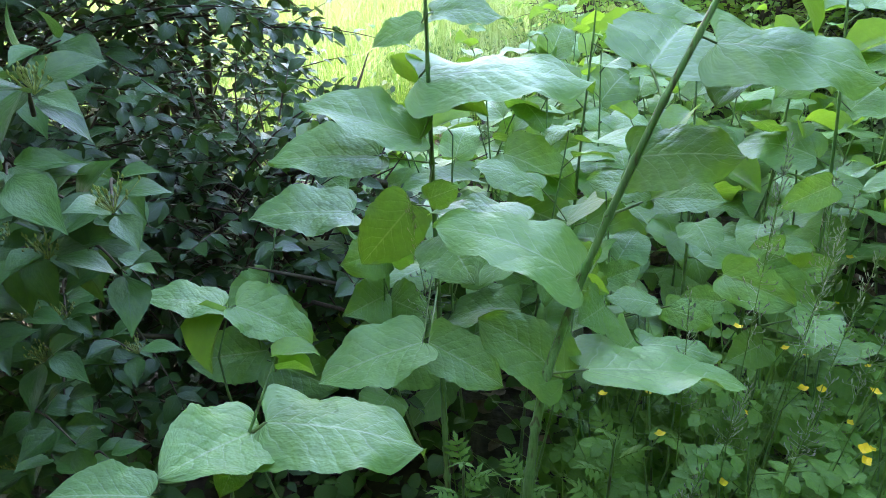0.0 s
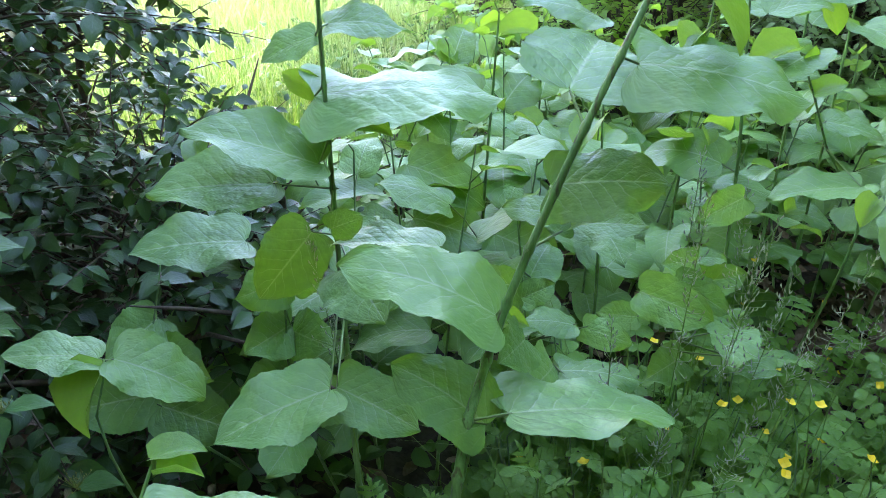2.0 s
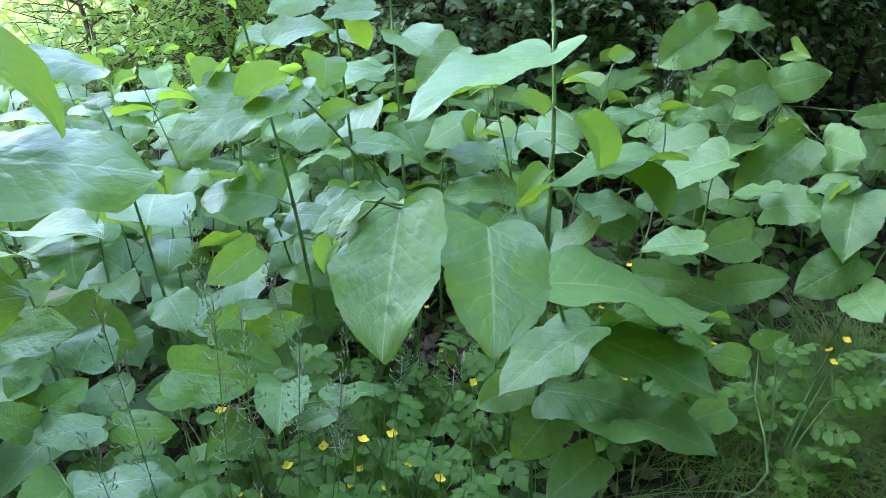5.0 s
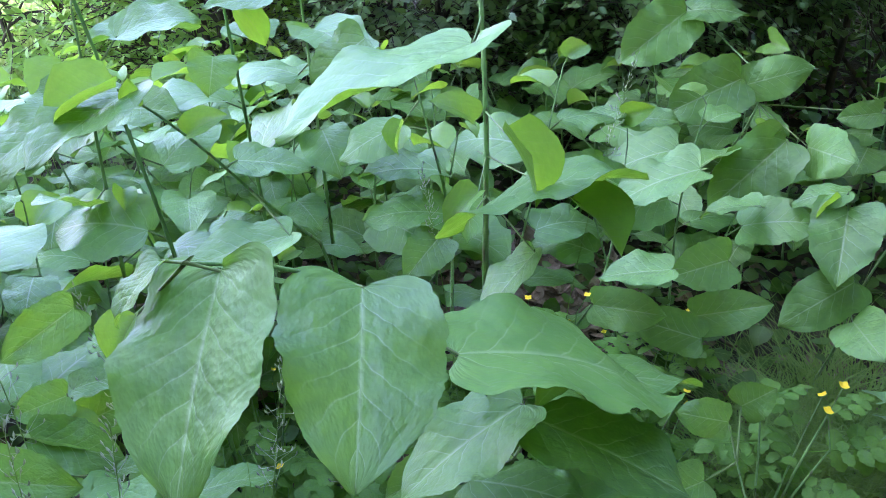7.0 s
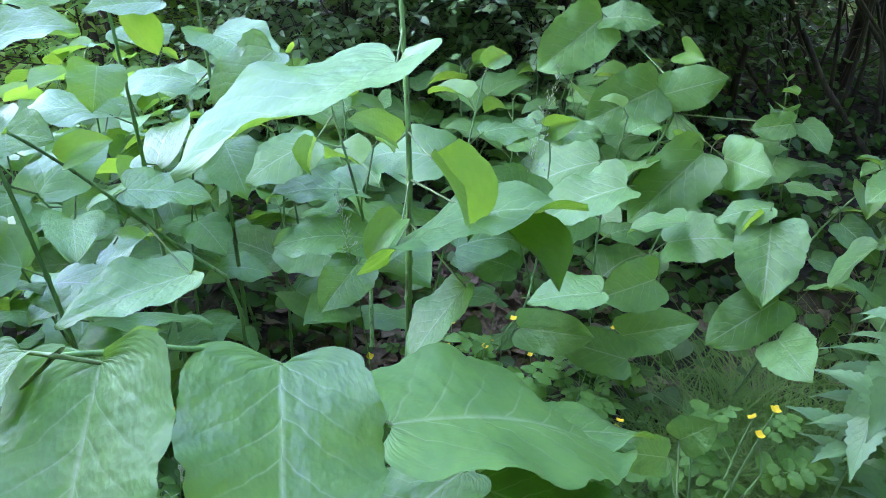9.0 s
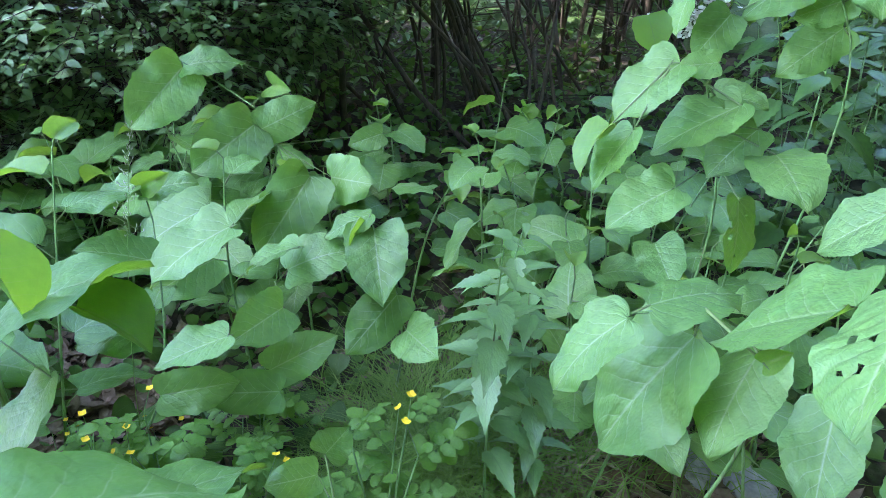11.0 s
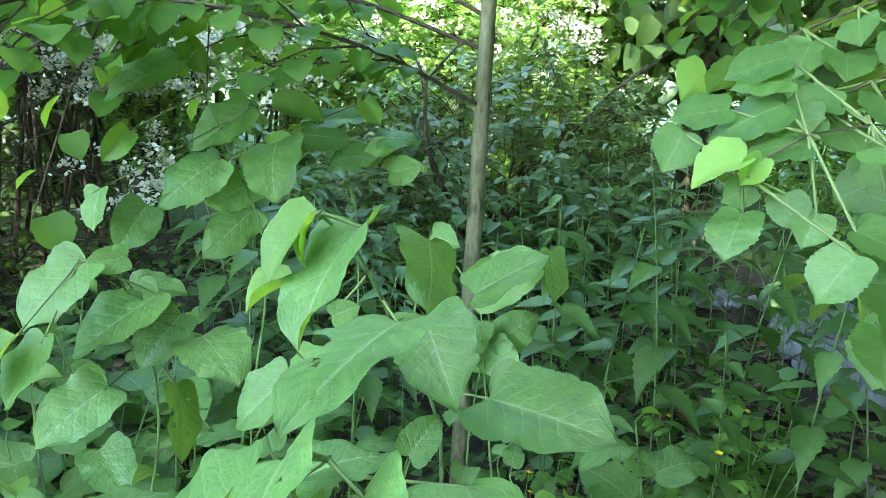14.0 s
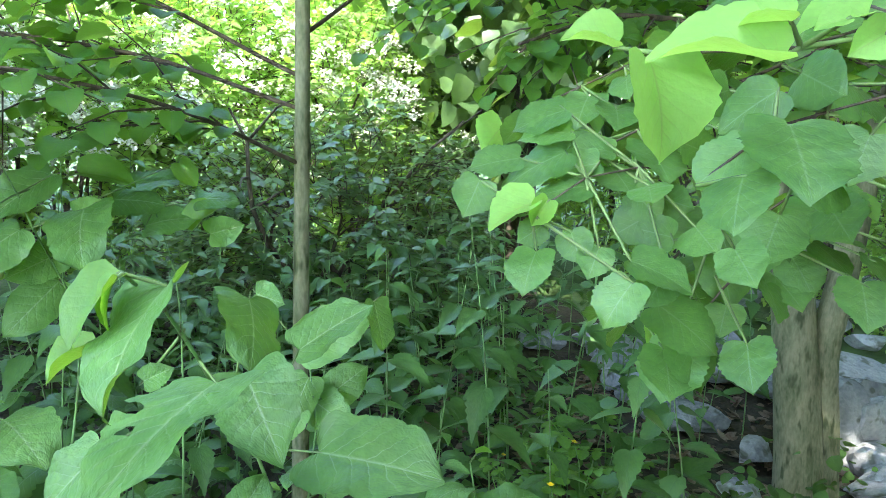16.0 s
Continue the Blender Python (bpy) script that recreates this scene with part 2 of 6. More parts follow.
# ---- mesh building ----
class Geo:
    """Gathers pieces and links them as one mesh object."""

    def __init__(self):
        self.verts, self.uvs, self.faces, self.count = [], [], [], 0

    def add(self, verts, faces, uvs=None):
        verts = np.asarray(verts, float).reshape(-1, 3)
        self.verts.append(verts)
        self.uvs.append(np.zeros((len(verts), 2)) if uvs is None else np.asarray(uvs, float))
        self.faces.append(np.asarray(faces, int) + self.count)
        self.count += len(verts)

    def tube(self, points, radii, sides=6, cap=True):
        points = [Vector(p) for p in points]
        rings = []
        for i, p in enumerate(points):
            way = (points[min(i + 1, len(points) - 1)] - points[max(i - 1, 0)]).normalized()
            a = way.cross(Vector((0.3, 0.9, 0.13))).normalized()
            b = way.cross(a)
            rings += [p + radii[i] * (math.cos(2 * math.pi * k / sides) * a + math.sin(2 * math.pi * k / sides) * b) for k in range(sides)]
        faces = [(i * sides + k, i * sides + (k + 1) % sides, (i + 1) * sides + (k + 1) % sides, (i + 1) * sides + k) for i in range(len(points) - 1) for k in range(sides)]
        self.add([tuple(r) for r in rings], faces)

    def scatter(self, template, matrices):
        """Many copies of one template (verts, faces, uvs), by an array of 3 x 4 matrices."""
        verts, faces, uvs = template
        if len(matrices) == 0:
            return
        m = np.asarray(matrices)
        all_verts = np.einsum("nij,vj->nvi", m[:, :, :3], verts) + m[:, None, :, 3]
        all_faces = faces[None] + (np.arange(len(m)) * len(verts))[:, None, None]
        self.add(all_verts.reshape(-1, 3), all_faces.reshape(-1, faces.shape[1]), np.tile(uvs, (len(m), 1)))

    def mesh(self, name, mat, smooth=True):
        me = bpy.data.meshes.new(name)
        verts = np.concatenate(self.verts)
        loops = np.concatenate([f.ravel() for f in self.faces])
        sizes = np.concatenate([np.full(len(f), f.shape[1]) for f in self.faces])
        me.vertices.add(len(verts))
        me.vertices.foreach_set("co", verts.ravel())
        me.loops.add(len(loops))
        me.loops.foreach_set("vertex_index", loops)
        me.polygons.add(len(sizes))
        me.polygons.foreach_set("loop_start", np.concatenate(([0], np.cumsum(sizes)[:-1])))
        layer = me.uv_layers.new(name="UVMap")
        layer.data.foreach_set("uv", np.concatenate(self.uvs)[loops].ravel())
        me.polygons.foreach_set("use_smooth", np.full(len(sizes), smooth))
        me.materials.append(mat)
        me.update(calc_edges=True)
        me.validate()
        return me


def part(name, mesh, parent, label="", m=None):
    ob = new(name, mesh)
    ob.parent = parent
    if m is not None:
        ob.matrix_basis = m
    return tagged(ob, label)


def thing(name, x, y, z, label, category, group=""):
    """An Empty at the thing's foot, which carries its parts."""
    ob = new(name)
    ob.empty_display_size = 0.05
    ob.location = (x, y, z)
    return tagged(ob, label, category, group)


def facing(base, along, normal, length, width=None):
    """The pose of a leaf: its foot, the way it points, the way its upper face looks, its length, and its width's factor."""
    y = Vector(along).normalized()
    x = y.cross(Vector(normal)).normalized()
    z = x.cross(y)
    w = length if width is None else width
    return Matrix(((x.x * w, y.x * length, z.x * length, base[0]), (x.y * w, y.y * length, z.y * length, base[1]), (x.z * w, y.z * length, z.z * length, base[2]), (0, 0, 0, 1)))


OUTLINES = {  # half the width at ten steps from foot to tip
    "knotweed": (0.29, 0.35, 0.375, 0.382, 0.374, 0.352, 0.312, 0.245, 0.145, 0.004),
    "linden": (0.32, 0.44, 0.485, 0.5, 0.49, 0.465, 0.41, 0.3, 0.13, 0.004),
    "dogwood": (0.04, 0.17, 0.255, 0.3, 0.305, 0.28, 0.22, 0.135, 0.05, 0.004),
    "nettle": (0.09, 0.2, 0.25, 0.245, 0.215, 0.17, 0.125, 0.08, 0.035, 0.003),
    "lobed": (0.05, 0.2, 0.34, 0.25, 0.38, 0.42, 0.26, 0.3, 0.2, 0.05),
    "lance": (0.03, 0.08, 0.1, 0.105, 0.1, 0.085, 0.065, 0.04, 0.02, 0.002),
}


def outline(kind, v):
    """Half the width at v, rounded off between the steps."""
    return float(np.mean(np.interp(np.linspace(v - 0.06, v + 0.06, 9) if v < 0.93 and kind in ("knotweed", "linden", "dogwood") else [v], np.linspace(0, 1, 10), OUTLINES[kind])))


def leaf_shape(kind, across=6, rows=12, lobe=0.0, fold=0.15, droop=0.2, wave=0.02, teeth=0.0, twist=0.0, seed=0, chord=False, veins=0, rough_edge=0.0):
    """A leaf one unit long from the foot at the origin along +y, its upper face to +z: verts, faces, uvs.
    chord: it arches between foot and tip, and its tip stays at (0, 1, 0). veins: pairs of side veins with the blade puffed up between them."""
    rnd = random.Random(seed)
    phase = [rnd.uniform(0, 6.3) for _ in range(4)]
    verts, uvs = [], []
    for i in range(rows + 1):
        v = (i / rows) ** (1.3 if lobe else 1.0)
        half = outline(kind, v)
        if lobe:
            half *= min(1.0, math.sqrt((v + 0.002) / 0.075))
        half *= 1 + teeth * (1 if i % 2 else -1) * (0.2 < v < 0.97)
        ragged = [1 + rough_edge * rnd.uniform(-1, 1) * (0.08 < v < 0.97) for _ in (0, 1)]
        for j in range(across + 1):
            u = 2 * j / across - 1
            s = abs(u)
            ripple = wave * s * s * (math.sin(9 * v + phase[0] + (2 if u > 0 else 0)) + 0.7 * math.sin(17 * v + phase[1] * (1 if u > 0 else 2)))
            edge = 1 + s * (0.035 * math.sin(7 * v + phase[2] + (1.7 if u > 0 else 0)) + 0.02 * math.sin(27 * v + phase[3] + (2.1 if u > 0 else 0)) + 0.014 * math.sin(61 * v + phase[1]))
            if s > 0.99:
                edge *= ragged[u > 0]
            x = u * half * edge
            arch = 1.3 * droop * (v - v * v) if chord else -droop * v * v
            z = fold * abs(x) + arch + ripple + twist * x * (v - 0.3)
            if veins:
                beat = 0.5 + 0.5 * math.cos(2 * math.pi * veins * (v - 0.3 * s ** 0.8))
                z += (0.016 * (1 - beat ** 2) * min(1, 4 * s) - 0.008 * max(0, 1 - 6 * s)) * min(1, 5 * v, 5 * (1 - v)) + 0.010 * s ** 4 * (beat - 0.5)
            y = v - lobe * s ** 1.6 * (v / 0.05) * math.exp(1 - v / 0.05) - 0.35 * lobe * s * s * (1 - v) ** 6
            verts.append((x, y - (0 if chord else 0.12 * droop * v * v), z))
            uvs.append((0.5 + 0.5 * u, v))
    n = across + 1
    faces = [(i * n + j, i * n + j + 1, (i + 1) * n + j + 1, (i + 1) * n + j) for i in range(rows) for j in range(across)]
    return np.array(verts), np.array(faces), np.array(uvs)


def leaf_mesh(name, shape, mat):
    g = Geo()
    g.add(*shape)
    return g.mesh(name, mat)


def poses(bases, ways, normals, lengths, widths=None):
    """The same as facing(), for many leaves at once, as 3 x 4 matrices."""
    bases, y, nrm = (np.asarray(a, float).reshape(-1, 3) for a in (bases, ways, normals))
    lengths = np.asarray(lengths, float)
    widths = lengths if widths is None else np.asarray(widths, float)
    y = y / np.linalg.norm(y, axis=1, keepdims=True)
    x = np.cross(y, nrm)
    x = x / np.maximum(np.linalg.norm(x, axis=1, keepdims=True), 1e-6)
    z = np.cross(x, y)
    return np.stack((x * widths[:, None], y * lengths[:, None], z * lengths[:, None], bases), axis=2)


# ---- ground ----
def ground_height(x, y):
    near = max(0.0, 1 - math.hypot(x - 1, y - 1) / 14)
    return near * (0.05 * noise.noise((x * 0.8, y * 0.8, 0)) + 0.02 * noise.noise((x * 4, y * 4, 3)))


def in_meadow(x, y):
    return y > 3.4 + 0.55 * max(0.0, x + 1.0) + 0.5 * noise.noise((x, y, 7)) and x < 2.6


def build_ground():
    steps = [-70, -40, -22, -14, -9] + [-6 + 0.2 * i for i in range(76)] + [11, 16, 26, 45, 75]
    g = Geo()
    n = len(steps)
    g.add([(x, y, ground_height(x, y)) for x in steps for y in steps], [(i * n + j, (i + 1) * n + j, (i + 1) * n + j + 1, i * n + j + 1) for i in range(n - 1) for j in range(n - 1)])
    me = g.mesh("ground", SOIL)
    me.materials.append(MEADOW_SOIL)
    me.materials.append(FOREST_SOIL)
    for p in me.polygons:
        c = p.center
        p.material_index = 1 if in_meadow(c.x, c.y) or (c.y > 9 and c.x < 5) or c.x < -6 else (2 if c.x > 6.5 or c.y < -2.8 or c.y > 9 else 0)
    tagged(new("ground", me), "dark bare soil with litter running into pale sunlit meadow", "ground", kind="structure")


build_ground()


def grass_template(bend, segments=3):
    verts, uvs = [], []
    for i in range(segments + 1):
        v = i / segments
        w = 0.5 * (1 - v ** 1.5) + 0.02
        verts += [(-w, bend * v * v, v * (1 - 0.25 * bend * v)), (w, bend * v * v, v * (1 - 0.25 * bend * v))]
        uvs += [(0, v), (1, v)]
    return np.array(verts), np.array([(2 * i, 2 * i + 1, 2 * i + 3, 2 * i + 2) for i in range(segments)]), np.array(uvs)


def grass(name, spots, low, high, thick, mat, label, bend=(0.15, 0.5, 1.0), seed=0, spread=0.0):
    """Blades that stand at spots (x, y); stuff."""
    rnd = np.random.default_rng(seed)
    spots = np.asarray(spots, float)
    g = Geo()
    kinds = rnd.integers(0, len(bend), len(spots))
    for k, b in enumerate(bend):
        s = spots[kinds == k]
        if len(s) == 0:
            continue
        s = s + rnd.normal(0, spread, s.shape)
        turn, h, w = rnd.uniform(0, 6.283, len(s)), rnd.uniform(low, high, len(s)), thick * rnd.uniform(0.6, 1.4, len(s))
        m = np.zeros((len(s), 3, 4))
        m[:, 0, 0], m[:, 1, 0] = np.cos(turn) * w, np.sin(turn) * w
        m[:, 0, 1], m[:, 1, 1] = -np.sin(turn) * h, np.cos(turn) * h
        m[:, 2, 2] = h
        m[:, 0, 3], m[:, 1, 3] = s[:, 0], s[:, 1]
        m[:, 2, 3] = [ground_height(x, y) - 0.01 for x, y in s]
        g.scatter(grass_template(b), m)
    return tagged(new(name, g.mesh(name, mat)), label, "grass", kind="stuff")


def build_meadow():
    rnd = np.random.default_rng(3)
    spots = [(x, y) for x, y in zip(rnd.uniform(-7, 3, 42000), rnd.uniform(3.2, 12, 42000) ** 1.0) if in_meadow(x, y) and not (-2.6 < x + 0.35 * (y - 8) < -0.3 and 7.6 < y < 9.2)]
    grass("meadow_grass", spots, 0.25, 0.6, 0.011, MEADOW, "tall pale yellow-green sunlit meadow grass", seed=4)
    g = Geo()
    n = 30
    pts = []
    for i in range(n + 1):
        x = -6 + 9 * i / n
        for d in (-0.9, -0.3, 0.3, 0.9):
            pts.append((x, 9.6 - 0.05 * x + d * (1 + 0.1 * math.sin(x)), 0.05 + 0.02 * math.cos(d)))
    g.add(pts, [(i * 4 + j, (i + 1) * 4 + j, (i + 1) * 4 + j + 1, i * 4 + j + 1) for i in range(n) for j in range(3)])
    tagged(new("gravel_track", g.mesh("gravel_track", GRAVEL)), "pale sunlit gravel track beyond the meadow", "track", kind="structure")


build_meadow()


# ---- shrubs ----
def shrub(name, centre, radii, twigs, leaf, shape, leaf_mat, label, category="shrub", stems=9, foot=None, seed=0, twig_length=0.3, leaves_on_twig=11, bark=SHRUB_BARK, inner=0.45, stem_radius=0.018, sag=0.0, droop=0.3, foot_spread=0.3):
    """A shrub: stems from one foot, twigs through its body, opposite leaves along every twig."""
    rnd = random.Random(seed)
    cx, cy, cz = centre
    fx, fy = foot or (cx, cy)
    root = thing(name, fx, fy, ground_height(fx, fy), label, category)
    inv = Vector((fx, fy, root.location.z))
    wood = Geo()
    for k in range(stems):
        a, r = rnd.uniform(0, 6.283), rnd.uniform(0.2, 0.8)
        end = Vector((cx + radii[0] * r * math.cos(a), cy + radii[1] * r * math.sin(a), cz + radii[2] * rnd.uniform(0.1, 0.8)))
        start = Vector((fx + rnd.uniform(-1, 1) * foot_spread, fy + rnd.uniform(-1, 1) * foot_spread, root.location.z - 0.05))
        bow = Vector((rnd.uniform(-0.3, 0.3), rnd.uniform(-0.3, 0.3), 0.1))
        pts = [start.lerp(end, i / 7) + bow * math.sin(math.pi * i / 7) + Vector([0.035 * rnd.uniform(-1, 1) for _ in range(3)]) - inv for i in range(8)]
        r0 = stem_radius * rnd.uniform(0.6, 1.3)
        wood.tube(pts, [r0 * (1 - 0.8 * i / 7) + 0.002 for i in range(8)], 7)
        for i in (3, 4, 5, 6):
            tip = Vector(pts[i]) + Vector((rnd.uniform(-1, 1), rnd.uniform(-1, 1), rnd.uniform(-0.1, 0.8))) * 0.4
            mid = Vector(pts[i]).lerp(tip, 0.5) + Vector((rnd.uniform(-0.05, 0.05), rnd.uniform(-0.05, 0.05), 0.03))
            wood.tube([pts[i], mid, tip], [r0 * 0.4, r0 * 0.3, 0.0015], 5)
    bases, ways, normals, lengths = [], [], [], []
    for k in range(twigs):
        d = Vector((rnd.gauss(0, 1), rnd.gauss(0, 1), rnd.gauss(0, 1))).normalized()
        r = (inner + (1 - inner) * rnd.random() ** 0.6) * (0.82 + 0.3 * noise.noise(d * 1.7 + Vector((seed, 0, 0))))
        p = Vector((cx + radii[0] * d.x * r, cy + radii[1] * d.y * r, cz + radii[2] * d.z * r))
        if p.z < 0.06:
            p.z = rnd.uniform(0.06, 0.3)
        way = (Vector((d.x, d.y, d.z * 0.5 + 0.25 - sag)) + Vector((rnd.gauss(0, 0.5), rnd.gauss(0, 0.5), rnd.gauss(0, 0.35)))).normalized()
        ln = twig_length * rnd.uniform(0.6, 1.3)
        bend = Vector((rnd.uniform(-0.3, 0.3), rnd.uniform(-0.3, 0.3), -droop))
        def at(f):
            return p + way * ln * f + bend * ln * f * f * 0.5
        wood.tube([at(f) - inv for f in (-0.25, 0.33, 0.66, 1)], [0.0032, 0.0024, 0.0018, 0.0008], 4)
        for i in range(leaves_on_twig):
            f = (i // 2 + 0.5) / (leaves_on_twig / 2)
            side = way.cross(Vector((rnd.gauss(0, 0.25), rnd.gauss(0, 0.25), 1))).normalized() * (1 if i % 2 else -1)
            b = at(min(f, 1))
            w = side * 0.9 + way * (0.6 if i < leaves_on_twig - 1 else 3) + Vector((rnd.gauss(0, 0.25), rnd.gauss(0, 0.25), rnd.gauss(-0.15, 0.3)))
            bases.append(b - inv)
            ways.append(w)
            normals.append((rnd.gauss(0, 0.4) + 0.3 * d.x, rnd.gauss(0, 0.4) + 0.3 * d.y, 1))
            lengths.append(leaf * rnd.uniform(0.6, 1.25) * (1.0 if f < 0.85 else 0.75))
    part("wood", wood.mesh("wood", bark), root)
    crown = Geo()
    crown.scatter(shape, poses(bases, ways, normals, lengths))
    tagged(part("foliage", crown.mesh("foliage", leaf_mat), root), kind="stuff")
    return root


SMALL = leaf_shape("dogwood", 2, 3, fold=0.25, droop=0.25, wave=0.0, seed=1)
ROUND = leaf_shape("linden", 2, 4, lobe=0.15, fold=0.2, droop=0.25, wave=0.01, seed=2)

# the hedge behind, from the meadow's edge round to the open wood
DENSE = "tall dense dark-green privet shrub with small leaves"
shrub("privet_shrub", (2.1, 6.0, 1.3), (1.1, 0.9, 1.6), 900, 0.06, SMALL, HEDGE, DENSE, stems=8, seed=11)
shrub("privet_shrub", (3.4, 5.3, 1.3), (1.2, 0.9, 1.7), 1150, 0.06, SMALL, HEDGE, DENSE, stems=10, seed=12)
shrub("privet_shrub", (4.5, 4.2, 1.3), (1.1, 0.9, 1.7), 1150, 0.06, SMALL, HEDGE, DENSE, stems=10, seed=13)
# Crown widened beyond what shows, so that it shades the hollow below.
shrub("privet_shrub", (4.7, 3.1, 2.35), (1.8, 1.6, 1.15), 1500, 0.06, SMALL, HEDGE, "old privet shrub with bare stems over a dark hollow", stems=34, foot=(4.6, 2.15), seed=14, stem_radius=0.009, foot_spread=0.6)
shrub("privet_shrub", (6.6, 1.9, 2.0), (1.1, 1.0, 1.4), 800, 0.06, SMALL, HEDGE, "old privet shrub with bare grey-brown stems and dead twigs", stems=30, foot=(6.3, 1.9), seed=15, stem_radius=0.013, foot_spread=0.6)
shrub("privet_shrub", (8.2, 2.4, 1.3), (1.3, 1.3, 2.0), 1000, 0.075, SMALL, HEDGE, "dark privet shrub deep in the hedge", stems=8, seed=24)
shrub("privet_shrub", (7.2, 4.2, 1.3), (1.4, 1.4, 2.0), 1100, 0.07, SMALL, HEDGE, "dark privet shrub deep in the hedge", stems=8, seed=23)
shrub("privet_shrub", (3.15, 3.0, 0.9), (0.75, 0.6, 0.95), 1700, 0.045, SMALL, LIT_PRIVET, "low spreading privet shrub behind the knotweed", stems=9, seed=37, inner=0.7)
shrub("privet_shrub", (2.35, 3.45, 0.85), (0.75, 0.55, 0.9), 1700, 0.045, SMALL, LIT_PRIVET, "low spreading privet shrub behind the knotweed", stems=9, seed=38, inner=0.7)
shrub("privet_shrub", (3.75, 2.75, 1.05), (0.5, 0.45, 0.85), 900, 0.045, SMALL, LIT_PRIVET, "low spreading privet shrub at the edge of the dark hollow", stems=7, seed=40, inner=0.7)
shrub("light_green_bush", (1.0, 4.9, 0.5), (0.8, 0.6, 0.7), 420, 0.055, SMALL, BRIGHT_BUSH, "light-green bush at the meadow's edge", seed=16)
shrub("light_green_bush", (1.5, 4.0, 0.6), (0.75, 0.5, 0.85), 800, 0.045, SMALL, BRIGHT_BUSH, "light-green bush at the foot of the hedge", seed=17)
shrub("dogwood_shrub", (-1.15, 1.55, 1.1), (0.85, 0.85, 1.2), 1700, 0.05, leaf_shape("dogwood", 2, 4, fold=0.3, droop=0.3, seed=4), DOGWOOD_SHADED, "dark-green dogwood shrub with yellow-green flower buds", seed=18, bark=TWIG, twig_length=0.22, leaves_on_twig=9, inner=0.3)
shrub("dogwood_shrub", (-1.05, 2.7, 1.2), (0.75, 0.7, 1.2), 700, 0.055, SMALL, DOGWOOD_SHADED, "dark-green dogwood shrub before the meadow", seed=19, bark=TWIG)
shrub("dogwood_shrub", (-1.55, 0.15, 1.2), (0.8, 0.8, 1.3), 700, 0.06, SMALL, DOGWOOD_SHADED, "dark-green dogwood shrub at the side of the path", seed=33, bark=TWIG)
# Added shrub: its dark leaves stand in for shade behind the near shoots.
shrub("dogwood_shrub", (-0.42, 1.75, 0.4), (0.42, 0.4, 0.5), 420, 0.05, SMALL, DOGWOOD_SHADED, "low dogwood shrub added as dark fill between the knotweed and the meadow", seed=39, bark=TWIG, twig_length=0.2)
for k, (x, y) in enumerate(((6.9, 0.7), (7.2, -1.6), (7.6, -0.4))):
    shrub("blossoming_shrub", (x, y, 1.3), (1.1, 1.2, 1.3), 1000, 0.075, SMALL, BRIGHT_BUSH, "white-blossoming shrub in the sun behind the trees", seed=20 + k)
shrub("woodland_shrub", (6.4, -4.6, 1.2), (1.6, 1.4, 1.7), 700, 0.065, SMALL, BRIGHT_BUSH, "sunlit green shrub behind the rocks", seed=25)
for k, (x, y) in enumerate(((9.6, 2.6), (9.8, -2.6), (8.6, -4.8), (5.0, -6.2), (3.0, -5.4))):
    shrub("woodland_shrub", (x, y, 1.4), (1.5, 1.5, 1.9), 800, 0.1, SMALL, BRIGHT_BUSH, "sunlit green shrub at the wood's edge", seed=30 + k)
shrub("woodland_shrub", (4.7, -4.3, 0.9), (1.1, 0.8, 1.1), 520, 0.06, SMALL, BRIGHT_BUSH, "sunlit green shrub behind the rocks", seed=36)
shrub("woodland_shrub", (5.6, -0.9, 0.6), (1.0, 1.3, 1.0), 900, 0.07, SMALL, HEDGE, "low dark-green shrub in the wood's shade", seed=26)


def thicket():
    """Dead twigs that fill the hollow under the old hedge; stuff."""
    rnd = random.Random(29)
    g = Geo()
    for k in range(900):
        p = Vector((rnd.uniform(4.0, 7.6), rnd.uniform(1.2, 4.0), rnd.uniform(0.1, 1.9)))
        if p.x + 0.6 * p.y < 5.4:
            continue
        d = Vector((rnd.gauss(0, 1), rnd.gauss(0, 1), rnd.gauss(0.3, 0.6))).normalized() * rnd.uniform(0.2, 0.6)
        g.tube([p, p + d * 0.5 + Vector((0, 0, rnd.uniform(-0.06, 0.06))), p + d], [0.004, 0.003, 0.001], 4)
    tagged(new("dead_twigs", g.mesh("dead_twigs", SHRUB_BARK)), "tangle of dead grey-brown twigs inside the hedge", "twigs", kind="stuff")


thicket()


def blossom():
    """Flat white flower heads over the blossoming shrubs; stuff."""
    rnd = np.random.default_rng(27)
    places = (((6.0, 0.75, 1.35), (0.3, 0.5, 0.25), 80), ((6.3, 0.3, 1.75), (0.4, 0.6, 0.2), 70), ((6.4, -1.35, 1.6), (0.4, 0.35, 0.3), 90), ((5.6, 1.35, 1.35), (0.3, 0.4, 0.2), 110), ((4.75, 1.1, 0.72), (0.08, 0.14, 0.12), 14))
    heads = np.concatenate([rnd.normal(c, w, (k, 3)) for c, w, k in places])
    p = np.concatenate([h + rnd.normal(0, (0.035, 0.035, 0.018), (46, 3)) for h in heads])
    n = len(p)
    g = Geo()
    g.scatter(leaf_shape("linden", 2, 2, fold=0.0, droop=0.0, wave=0.0, seed=28), poses(p, rnd.normal(size=(n, 3)), rnd.normal(size=(n, 3)) * 0.5 + np.array((0, 0, 1)), rnd.uniform(0.014, 0.028, n)))
    tagged(new("white_blossom", g.mesh("white_blossom", WHITE)), "white flower heads over the sunlit shrubs", "blossom", kind="stuff")


blossom()

